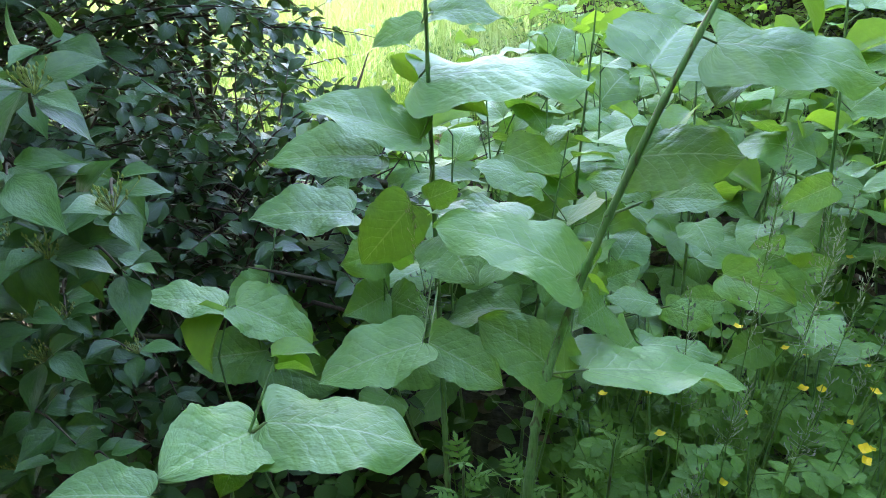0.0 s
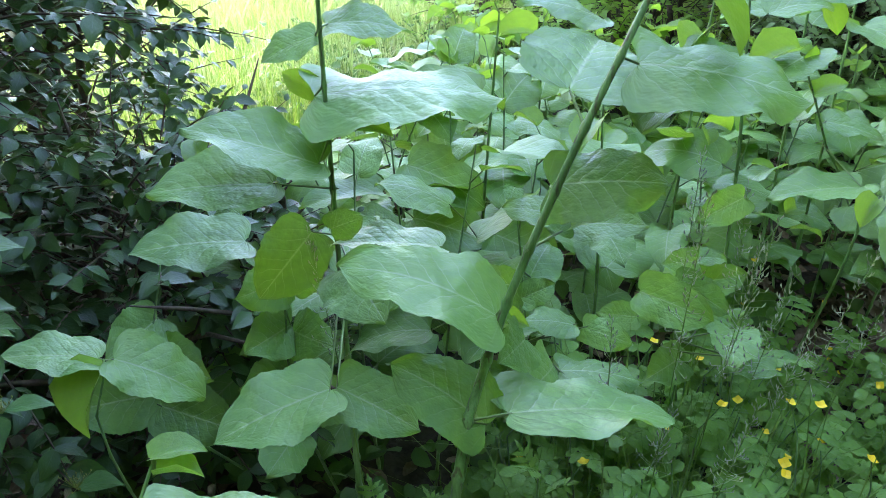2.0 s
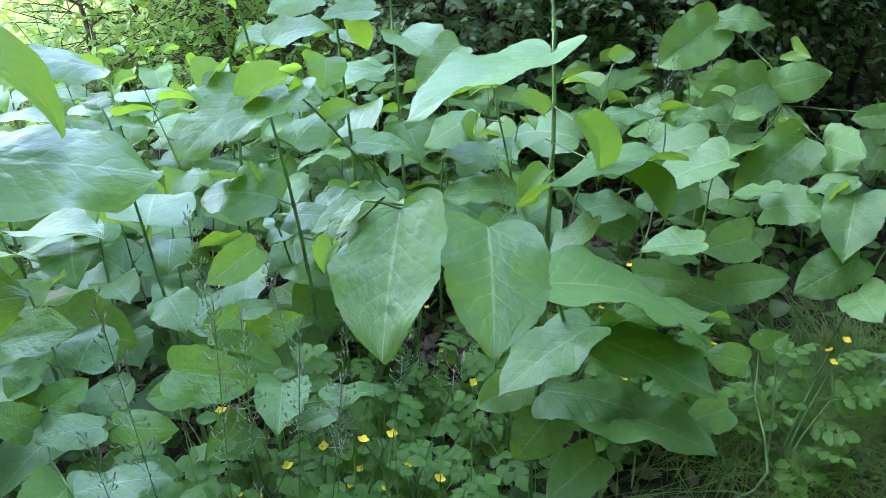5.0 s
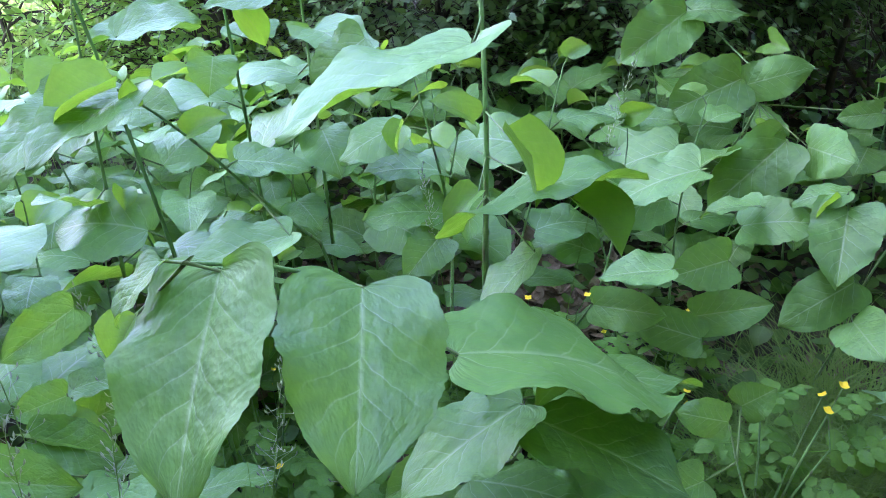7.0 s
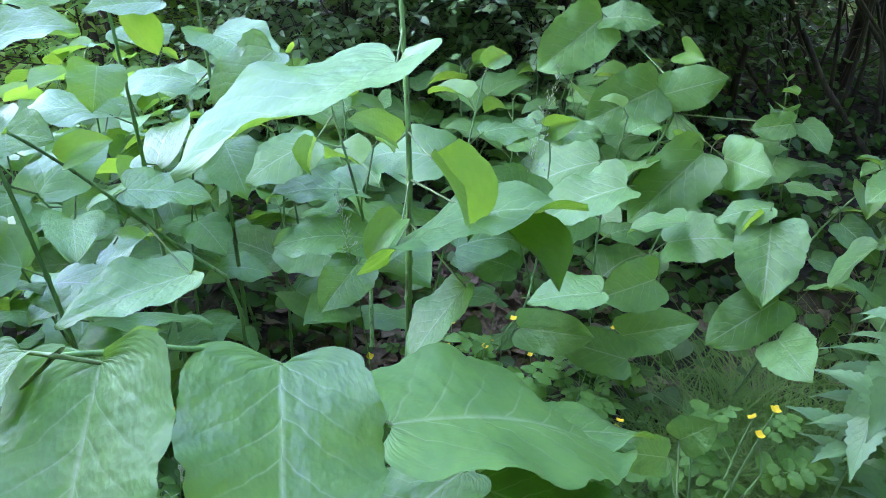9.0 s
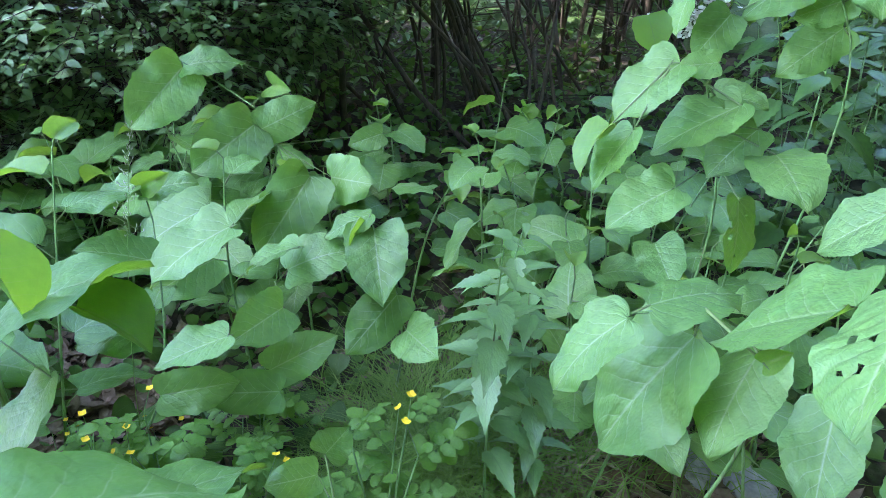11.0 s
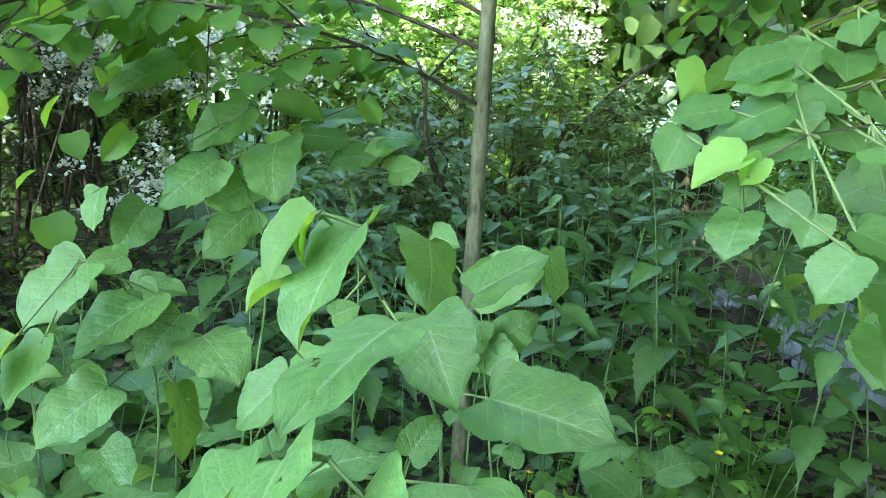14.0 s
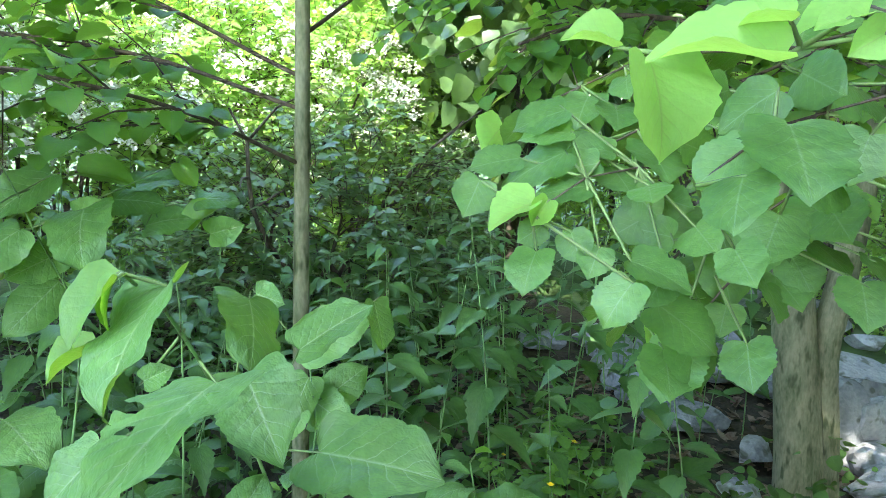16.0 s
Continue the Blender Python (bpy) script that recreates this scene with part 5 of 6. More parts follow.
p.leaf((1.602, -0.259, 1.344), (1.561, -0.272, 1.337), (-0.344, 0.913, 0.221), 0.99)
p.leaf((1.524, -0.212, 1.279), (1.517, -0.182, 1.244), (-0.756, 0.398, 0.519), 0.99)
p.leaf((1.552, -0.147, 1.3), (1.535, -0.125, 1.272), (-0.693, 0.295, 0.658), 0.99)
p.leaf((1.562, -0.269, 1.205), (1.528, -0.275, 1.137), (-0.891, -0.073, 0.448), 1.00)

p = Knotweed([(0.42, 1.38, 0), (0.382, 1.235, 0.56), (0.378, 1.287, 0.689)], label="low knotweed shoot among celandine and seeding grass", radius=0.004)
p.leaf((0.462, 1.213, 0.683), (0.371, 1.215, 0.695), (0.125, -0.169, 0.978), 1.00)
p.leaf((0.479, 1.21, 0.679), (0.565, 1.187, 0.653), (-0.02, -0.777, 0.629), 0.80)
p.leaf((0.365, 1.272, 0.671), (0.312, 1.298, 0.717), (0.116, -0.806, 0.58), 1.04)
p.leaf((0.414, 1.086, 0.69), (0.545, 1.07, 0.67), (0.17, 0.13, 0.977), 1.00)
p.leaf((0.407, 1.107, 0.685), (0.344, 1.003, 0.72), (0.703, -0.192, 0.685), 0.96)
p.leaf((0.397, 0.977, 0.722), (0.501, 0.962, 0.701), (0.223, 0.263, 0.939), 1.00)
p.leaf((0.386, 1.321, 0.667), (0.454, 1.339, 0.686), (0.054, -0.815, 0.576), 1.00)
p.leaf((0.379, 1.341, 0.661), (0.334, 1.371, 0.713), (0.098, -0.822, 0.561), 0.88)

p = Knotweed([(0.72, 1.42, 0), (0.675, 1.236, 0.496), (0.671, 1.31, 0.663)], label="knotweed shoot with pale wide leaves among celandine", radius=0.004)
p.leaf((0.576, 1.227, 0.738), (0.696, 1.182, 0.7), (-0.109, -0.794, 0.598), 0.85)
p.leaf((0.737, 1.2, 0.669), (0.697, 1.085, 0.67), (0.122, -0.033, 0.992), 0.96)
p.leaf((0.804, 1.14, 0.621), (0.733, 1.148, 0.607), (-0.184, 0.006, 0.983), 1.00)
p.leaf((0.644, 1.3, 0.712), (0.734, 1.253, 0.67), (0.4, -0.052, 0.915), 1.00, young=True)
p.leaf((0.709, 1.335, 0.672), (0.816, 1.327, 0.697), (-0.188, -0.805, 0.563), 0.81)
p.leaf((0.603, 1.296, 0.632), (0.527, 1.305, 0.638), (-0.049, -0.794, 0.606), 0.95)
p.leaf((0.674, 1.239, 0.575), (0.591, 1.18, 0.578), (0.4, -0.511, 0.761), 0.98)

p = Knotweed([(0.2, 1.15, 0), (0.289, 1.03, 0.727), (0.298, 1.039, 0.814)], label="small knotweed shoot at the colony's edge", radius=0.004)
p.leaf((0.333, 0.97, 0.848), (0.286, 0.886, 0.877), (0.766, -0.215, 0.605), 0.96)
p.leaf((0.313, 0.98, 0.865), (0.253, 0.975, 0.88), (0.209, -0.773, 0.599), 1.02)
p.leaf((0.306, 1.001, 0.862), (0.338, 0.973, 0.866), (-0.482, -0.441, 0.757), 0.99, young=True)
p.leaf((0.344, 1.166, 0.803), (0.262, 1.163, 0.823), (0.161, -0.813, 0.559), 0.89)

p = Knotweed([(1.32, 1, 0), (1.207, 0.96, 0.482), (1.205, 1.031, 0.617)], label="dark knotweed shoot under the arching leaves", radius=0.0045)
p.leaf((1.134, 1.027, 0.622), (1.252, 0.91, 0.612), (0.081, 0, 0.997), 1.00)
p.leaf((1.186, 0.971, 0.611), (1.315, 0.806, 0.59), (0.175, 0.011, 0.985), 1.00)
p.leaf((1.148, 1.074, 0.616), (1.041, 1.098, 0.568), (-0.428, -0.642, 0.637), 0.85)
p.leaf((1.18, 1.036, 0.571), (1.075, 1.023, 0.49), (-0.445, -0.592, 0.671), 0.95)
p.leaf((1.196, 0.949, 0.509), (1.082, 0.927, 0.483), (-0.1, -0.502, 0.859), 0.98)
p.leaf((1.278, 1.072, 0.64), (1.353, 0.979, 0.62), (-0.566, -0.577, 0.589), 0.88)

p = Knotweed([(1.62, 1.12, 0), (1.577, 0.895, 0.302), (1.6, 0.976, 0.457)], label="dark knotweed shoot with rounded low leaves", radius=0.004)
p.leaf((1.613, 1.017, 0.505), (1.539, 1.062, 0.525), (-0.334, -0.777, 0.534), 0.99)
p.leaf((1.647, 1.025, 0.517), (1.654, 0.975, 0.59), (-0.99, -0.138, 0.004), 0.98)
p.leaf((1.526, 0.972, 0.459), (1.423, 0.977, 0.464), (0.004, -0.654, 0.757), 0.98)

p = Knotweed([(0.78, 1.3, 0), (0.679, 1.293, 0.605), (0.689, 1.304, 0.694)], label="low knotweed shoot under the very large leaves", radius=0.004)
p.leaf((0.652, 1.264, 0.731), (0.746, 1.23, 0.678), (0.077, -0.767, 0.637), 0.81)
p.leaf((0.711, 1.258, 0.637), (0.774, 1.257, 0.633), (0.065, 0.074, 0.995), 1.00)
p.leaf((0.702, 1.306, 0.745), (0.636, 1.297, 0.745), (0.103, -0.802, 0.589), 1.05)
p.leaf((0.708, 1.334, 0.731), (0.772, 1.333, 0.726), (0.076, -0.225, 0.971), 1.00)
p.leaf((0.816, 1.252, 0.555), (0.932, 1.231, 0.547), (0.121, 0.278, 0.953), 1.00)

p = LindenTwig([(1.814, -0.742, 1.645), (1.809, -0.477, 1.552), (1.809, -0.32, 1.489), (1.817, -0.214, 1.44)], label="lime-tree branch with layered toothed leaves", radius=0.003)
p.hang()

p = LindenTwig([(1.737, -0.689, 1.561), (1.673, -0.412, 1.476), (1.657, -0.277, 1.424), (1.651, -0.198, 1.391)], label="lime-tree branch with layered toothed leaves", radius=0.003)
p.hang()

p = LindenTwig([(1.771, -0.668, 1.447), (1.699, -0.454, 1.346), (1.657, -0.335, 1.267), (1.661, -0.277, 1.205)], label="lime-tree branch with layered toothed leaves", radius=0.003)
p.hang()

p = LindenTwig([(1.667, -0.622, 1.348), (1.583, -0.421, 1.298), (1.576, -0.344, 1.249), (1.59, -0.313, 1.2)], label="lime-tree branch with layered toothed leaves", radius=0.003)
p.hang()

p = LindenTwig([(1.653, -0.615, 1.634), (1.573, -0.428, 1.58), (1.588, -0.348, 1.551), (1.639, -0.291, 1.539)], label="lime-tree branch with layered toothed leaves", radius=0.003)
p.hang()

p = LindenTwig([(1.639, -0.648, 1.412), (1.478, -0.392, 1.387), (1.473, -0.327, 1.37), (1.495, -0.302, 1.339)], label="lime-tree branch with layered toothed leaves", radius=0.003)
p.hang()


# ---- trees ----
def bark_trunk(points, radii, seed, sides=18, ridges=0.06):
    rnd = random.Random(seed)
    g = Geo()
    line = smooth_line(points, 26)
    rad = np.interp(np.linspace(0, 1, 27), np.linspace(0, 1, len(radii)), radii)
    verts = []
    for i, p in enumerate(line):
        for k in range(sides):
            a = 2 * math.pi * k / sides
            d = Vector((math.cos(a), math.sin(a), 0))
            r = rad[i] * (1 + ridges * noise.noise((d.x * 2, d.y * 2, p.z * 1.5 + seed)) + 0.4 * ridges * noise.noise((d.x * 6, d.y * 6, p.z * 9)))
            verts.append(tuple(p + d * r))
    g.add(verts, [(i * sides + k, i * sides + (k + 1) % sides, (i + 1) * sides + (k + 1) % sides, (i + 1) * sides + k) for i in range(26) for k in range(sides)])
    return g


def leafy_limbs(limbs, leaf, count, seed, reach=0.35):
    """Wood and leaf poses for limbs (lists of points): side twigs with leaves in two rows, hanging a little."""
    rnd = random.Random(seed)
    wood, bases, ways, normals, sizes = Geo(), [], [], [], []
    for pts, r0, r1 in limbs:
        line = smooth_line(pts, 16)
        wood.tube(line, [r0 + (r1 - r0) * i / 16 for i in range(17)], 7)
        for _ in range(count):
            i = rnd.randrange(3, 16)
            p = line[i].lerp(line[i + 1], rnd.random())
            way = ((line[i + 1] - line[i]).normalized() * 0.8 + Vector((rnd.gauss(0, 0.6), rnd.gauss(0, 0.6), rnd.gauss(0, 0.25)))).normalized()
            ln = reach * rnd.uniform(0.5, 1.3)
            def at(f):
                return p + way * ln * f + Vector((0, 0, -0.25 * ln * f * f))
            wood.tube([at(0), at(0.5), at(1)], [0.0032, 0.0022, 0.001], 4)
            for k in range(7):
                f = (k + 0.6) / 7
                side = way.cross(Vector((0, 0, 1))).normalized() * (1 if k % 2 else -1)
                stalk = at(f) + side * leaf * 0.35 + Vector((0, 0, -0.01))
                bases.append(stalk)
                ways.append(side * 0.7 + way * 0.6 + Vector((rnd.gauss(0, 0.2), rnd.gauss(0, 0.2), rnd.gauss(-0.35, 0.2))))
                normals.append((rnd.gauss(0, 0.25), rnd.gauss(0, 0.25), 1))
                sizes.append(leaf * rnd.uniform(0.7, 1.2))
    return wood, poses(bases, ways, normals, sizes)


def crown_leaves(centre, radii, count, leaf, seed, hollow=0.2):
    rnd = np.random.default_rng(seed)
    d = rnd.normal(size=(count, 3))
    d /= np.linalg.norm(d, axis=1, keepdims=True)
    r = (hollow + (1 - hollow) * rnd.random(count) ** 0.5)[:, None]
    bump = np.array([0.85 + 0.3 * noise.noise(Vector(v) * 2.2 + Vector((seed, 0, 0))) for v in d])[:, None]
    p = np.asarray(centre) + d * r * bump * np.asarray(radii)
    ways = d * 0.5 + rnd.normal(size=(count, 3)) * 0.6 + np.array((0, 0, -0.35))
    return poses(p, ways, rnd.normal(size=(count, 3)) * 0.5 + np.array((0, 0, 1)), leaf * rnd.uniform(0.7, 1.3, count))


ROUND_TOOTHED = leaf_shape("linden", 4, 8, lobe=0.06, fold=0.2, droop=0.25, wave=0.015, teeth=0.03, seed=41)


def lime_tree(foot, trunk, radii, limbs, limb_leaves, crown, label, seed, leaf=0.065):
    root = thing("lime_tree", *foot, ground_height(*foot), label, "tree")
    o = root.location.copy()
    rel = [Vector(p) - o for p in trunk]
    part("trunk", bark_trunk(rel, radii, seed).mesh("trunk", BARK), root)
    wood, low = leafy_limbs([([Vector(p) - o for p in pts], a, b) for pts, a, b in limbs], leaf, limb_leaves, seed)
    part("limb", wood.mesh("limb", TWIG), root, "thin dark limbs with side twigs")
    g = Geo()
    g.scatter(ROUND_TOOTHED, low)
    tagged(part("low_foliage", g.mesh("low_foliage", LINDEN_FAR), root), kind="stuff")
    c, r, n, size = crown
    g = Geo()
    g.scatter(ROUND, crown_leaves(Vector(c) - o, r, n, size, seed))
    tagged(part("crown", g.mesh("crown", LINDEN_FAR), root), kind="stuff")
    return root


# The crown is out of view, enlarged and set aside to shade the colony.
lime_tree((2.9, -0.13), [(2.9, -0.13, -0.05), (2.88, -0.13, 1.0), (2.885, -0.13, 2.0), (2.9, -0.1, 3.5), (2.9, -0.1, 5.0)], [0.026, 0.0195, 0.017, 0.014, 0.007],
          [([(2.88, -0.13, 1.28), (2.75, 0.2, 1.42), (2.6, 0.6, 1.49), (2.5, 0.95, 1.46)], 0.006, 0.002),
           ([(2.88, -0.13, 1.5), (3.1, 0.4, 1.75), (3.3, 0.95, 1.8), (3.4, 1.5, 1.75)], 0.006, 0.002),
           ([(2.88, -0.13, 1.42), (3.0, 0.25, 1.54), (3.1, 0.7, 1.58), (3.15, 1.2, 1.52)], 0.006, 0.002),
           ([(2.88, -0.13, 1.6), (3.1, -0.5, 1.85), (3.3, -0.9, 1.95), (3.5, -1.2, 1.9)], 0.006, 0.002),
           ([(2.88, -0.13, 1.75), (2.6, -0.4, 2.0), (2.3, -0.7, 2.05), (2.1, -0.9, 1.95)], 0.006, 0.002)],
          30, ((2.9, 0.5, 3.7), (1.6, 1.9, 1.25), 8500, 0.1), "slim young lime tree with smooth grey-green bark", 51, leaf=0.062)
# Unseen crown, drawn towards the clearing to hold back light from overhead.
lime_tree((2.9, -2.05), [(2.9, -2.05, -0.06), (2.91, -2.04, 0.15), (2.945, -2.0, 0.55), (2.985, -1.96, 1.0), (3.02, -1.92, 2.0), (3.0, -1.93, 5.5)], [0.095, 0.075, 0.066, 0.06, 0.05, 0.03],
          [([(2.87, -1.93, 1.2), (2.67, -1.63, 1.5), (2.37, -1.28, 1.6), (2.02, -0.98, 1.5)], 0.016, 0.004),
           ([(2.87, -1.93, 1.35), (2.77, -1.43, 1.65), (2.72, -0.98, 1.7), (2.67, -0.63, 1.6)], 0.016, 0.004),
           ([(2.87, -1.93, 1.5), (3.17, -1.53, 1.85), (3.57, -1.23, 1.95), (3.97, -0.93, 1.9)], 0.014, 0.004),
           ([(2.87, -1.93, 1.3), (2.57, -1.93, 1.6), (2.17, -1.83, 1.75), (1.77, -1.63, 1.7)], 0.014, 0.004),
           ([(2.87, -1.93, 1.55), (3.07, -2.33, 1.75), (3.37, -2.73, 1.8), (3.67, -3.03, 1.75)], 0.014, 0.004)],
          30, ((2.4, -1.8, 4.1), (2.3, 2.0, 1.7), 13000, 0.11), "lime tree with a thick fluted trunk among pale rocks", 52)
part("side_trunk", bark_trunk([Vector((-0.03, -0.085, -0.05)), Vector((0.0, -0.075, 0.3)), Vector((0.02, -0.06, 0.6)), Vector((0.0, -0.1, 1.0)), Vector((0.05, -0.3, 2.2))], [0.07, 0.056, 0.05, 0.042, 0.03], 53, ridges=0.12).mesh("side_trunk", BARK), bpy.data.objects["lime_tree.001"])


def far_tree(x, y, height, wide, seed, mat, label="tall leafy woodland tree, backdrop beyond the rocks, added shade elsewhere", leaf=0.16, count=5200, middle=0.55, deep=0.5, thick=0.16, aside=(0, 0)):
    root = thing("woodland_tree", x, y, 0, label, "tree", "woodland trees")
    part("trunk", bark_trunk([(0, 0, -0.1), (0.05, 0, height * 0.4), (0, 0.05, height * 0.9)], [thick, 0.7 * thick, 0.25 * thick], seed).mesh("trunk", SHRUB_BARK), root)
    g = Geo()
    g.scatter(ROUND, crown_leaves((aside[0], aside[1], height * middle), (wide, wide, height * deep), count, leaf, seed, 0.3))
    tagged(part("crown", g.mesh("crown", mat), root), kind="stuff")


# Second row: trees added to block sun and sky light, mostly out of view.
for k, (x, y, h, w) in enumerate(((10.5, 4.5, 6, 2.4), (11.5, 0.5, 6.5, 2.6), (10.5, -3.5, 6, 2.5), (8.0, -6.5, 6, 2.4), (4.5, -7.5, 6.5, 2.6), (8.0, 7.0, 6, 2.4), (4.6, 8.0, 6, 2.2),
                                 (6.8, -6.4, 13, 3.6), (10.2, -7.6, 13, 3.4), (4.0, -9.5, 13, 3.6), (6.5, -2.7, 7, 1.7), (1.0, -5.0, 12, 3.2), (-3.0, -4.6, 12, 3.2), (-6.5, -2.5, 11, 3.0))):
    # Trees 1 to 4 take the lightened leaf, so they look sunlit.
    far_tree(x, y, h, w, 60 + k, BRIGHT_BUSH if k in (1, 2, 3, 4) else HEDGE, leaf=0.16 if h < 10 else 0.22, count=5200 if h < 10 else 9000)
# Made-up canopy above the view, there only to darken the right side.
far_tree(4.9, 2.6, 4.6, 1.7, 97, HEDGE, "added low tree with an unseen crown that darkens the colony's end", leaf=0.12, count=15000, middle=0.7, deep=0.14, thick=0.035, aside=(-1.35, -0.95))
# Added for shade on the hedge; its crown stays out of view.
far_tree(6.8, 3.9, 7.5, 2.2, 90, HEDGE, "added woodland tree with an unseen crown to shade the hedge", leaf=0.13, count=7000, middle=0.68, deep=0.3, thick=0.06)
# Added trees, crowns above the view, that keep direct sun off the knotweed.
for k, (x, y, w, middle, deep) in enumerate(((-2.7, 4.0, 2.5, 0.7, 0.26), (-4.6, 1.6, 2.2, 0.62, 0.38), (-1.6, 7.2, 2.4, 0.7, 0.26))):
    far_tree(x, y, 10.5, w, 93 + k, HEDGE, "unseen tall tree added to shade the clearing from the meadow's side", leaf=0.24, count=13000, middle=middle, deep=deep)


# ---- nettles and herbs ----
NETTLE_MESHES, PALE_NETTLE_MESHES = ([leaf_mesh("nettle_leaf", leaf_shape("nettle", 4, 16, lobe=0.06, fold=f, droop=d, wave=0.01, teeth=0.1, seed=s), mat) for f, d, s in ((0.3, 0.2, 71), (0.2, 0.32, 72))] for mat in (NETTLE, PALE_NETTLE))


def nettle(x, y, height, seed, leaf=0.12, label="green stinging nettle with toothed leaves in pairs", nodes=12):
    rnd = random.Random(seed)
    root = thing("nettle", x, y, ground_height(x, y), label, "nettle", "nettles under the trees")
    lean = Vector((rnd.gauss(0, 0.05), rnd.gauss(0, 0.05), 0))
    line = [Vector((0, 0, -0.02)) + Vector((0, 0, height * f)) + lean * f * f for f in np.linspace(0, 1, nodes)]
    g = Geo()
    g.tube(line, [0.0035 * (1 - 0.6 * i / (nodes - 1)) for i in range(nodes)], 5)
    part("stem", g.mesh("stem", STEM), root)
    turn = rnd.uniform(0, 3)
    for k in range(3 if nodes < 15 else 6, nodes):
        turn += math.pi / 2 + rnd.gauss(0, 0.15)
        size = leaf * (1.1 if k < nodes - 4 else 1.2 - 0.2 * (k - nodes + 5)) * rnd.uniform(0.8, 1.15)
        for s in (0, math.pi):
            out = Vector((math.cos(turn + s), math.sin(turn + s), 0))
            base = line[k] + out * 0.018 + Vector((0, 0, 0.008))
            way = out + Vector((rnd.gauss(0, 0.15), rnd.gauss(0, 0.15), rnd.gauss(-0.05, 0.22)))
            part("leaf", (NETTLE_MESHES if nodes < 15 else PALE_NETTLE_MESHES)[rnd.randrange(2)], root, "", facing(base, way, (rnd.gauss(0, 0.2), rnd.gauss(0, 0.2), 1), size))
    return root


def spread(source, spots, seed, low=0.8, high=1.2):
    """Copies of finished plants at spots."""
    rnd = random.Random(seed)
    for x, y in spots:
        s = rnd.uniform(low, high)
        ob = source[rnd.randrange(len(source))]
        made = copy_thing(ob, pose(x, y, ground_height(x, y), rnd.gauss(0, 4), rnd.gauss(0, 4), rnd.uniform(0, 360)))
        made.scale = (s, s, s)


nettles = [nettle(3.4, -0.7, 1.0, 1), nettle(3.7, -1.1, 1.1, 2), nettle(3.1, -0.9, 0.8, 3)]
spread(nettles, jittered(2.5, 5.4, -2.2, 0.6, 0.31, lambda x, y: x + 0.25 * y > 2.25 and not (y < -1.45 and x < 3.3) and math.hypot(x - 2.9, y + 0.13) > 0.12 and math.hypot(x - 2.91, y + 1.97) > 0.3 and not (x < 3.0 and y > -0.2), 73), 74)
nettle(2.06, 0.93, 0.8, 5, 0.1, "pale green nettle with long toothed leaves at the grass edge", nodes=19)
nettle(2.17, 1.0, 0.74, 6, 0.095, "pale green nettle with long toothed leaves at the grass edge", nodes=19)
nettle(2.12, 0.84, 0.68, 7, 0.09, "pale green nettle with long toothed leaves at the grass edge", nodes=19)

_lobed = leaf_shape("lobed", 4, 10, fold=0.2, droop=0.2, wave=0.02, seed=81)


def compound_leaf():
    g = Geo()
    g.tube([(0, 0, 0), (0, 0.5, 0.03), (0, 1, -0.02)], [0.012, 0.01, 0.006], 4)
    spots = [((0, 0.85, 0), (0, 1, -0.1), 0.42)] + [((0, y, 0.02), (s, 0.35, -0.05), z) for y, z in ((0.3, 0.3), (0.58, 0.36), (0.8, 0.32)) for s in (-1, 1)]
    g.scatter(_lobed, poses([a for a, b, c in spots], [b for a, b, c in spots], [(0, 0, 1)] * 7, [c for a, b, c in spots]))
    return g.mesh("compound_leaf", HERB)


COMPOUND = compound_leaf()
_g = Geo()
_g.scatter(leaf_shape("linden", 2, 4, fold=0.1, droop=-0.15, wave=0.0, seed=82), poses([(0, 0, 0)] * 4, [(1, 0, 0.25), (0, 1, 0.25), (-1, 0, 0.25), (0, -1, 0.25)], [(0, 0, 1)] * 4, [1.0] * 4))
FLOWER = _g.mesh("yellow_flower", YELLOW)


def celandine(x, y, height, seed, flowers=1):
    rnd = random.Random(seed)
    root = thing("celandine", x, y, ground_height(x, y), "bright green celandine with lobed leaves and yellow flowers", "herb", "celandine at the colony's foot")
    g = Geo()
    for k in range(4):
        a = rnd.uniform(0, 6.28)
        top = Vector((math.cos(a) * 0.09, math.sin(a) * 0.09, height * rnd.uniform(0.65, 1)))
        g.tube([(0, 0, -0.02), top * 0.55 + Vector((0, 0, 0.03)), top], [0.003, 0.0025, 0.0015], 5)
        for j in range(4):
            b = a + rnd.uniform(-2.2, 2.2)
            base = top * (0.35 + 0.2 * j)
            part("leaf", COMPOUND, root, "", facing(base, (math.cos(b), math.sin(b), rnd.uniform(-0.1, 0.5)), (rnd.gauss(0, 0.25), rnd.gauss(0, 0.25), 1), rnd.uniform(0.09, 0.15)))
        if k < flowers:
            bloom = top + Vector((rnd.uniform(-0.03, 0.03), rnd.uniform(-0.03, 0.03), rnd.uniform(0.05, 0.09)))
            g.tube([top, bloom], [0.0014, 0.001], 5)
            part("flower", FLOWER, root, "small yellow four-petalled flower", facing(bloom, (1, rnd.gauss(0, 0.3), 0.1), (rnd.gauss(0, 0.4), rnd.gauss(0, 0.4), 1), 0.011))
    part("stem", g.mesh("stem", STEM), root)
    return root


herbs = [celandine(0.62, 1.05, 0.52, 1), celandine(1.82, 1.05, 0.42, 2, 3), celandine(2.55, -0.45, 0.3, 3, 1)]
tall_herbs = [herbs[0], celandine(0.78, 0.92, 0.56, 4), celandine(0.5, 1.12, 0.48, 5, 1)]
spread(tall_herbs, jittered(0.42, 1.15, 0.82, 1.45, 0.105, lambda x, y: x + y > 1.4 and x < 1.05 - 0.3 * (y - 0.82), 83), 84, 0.7, 1.08)
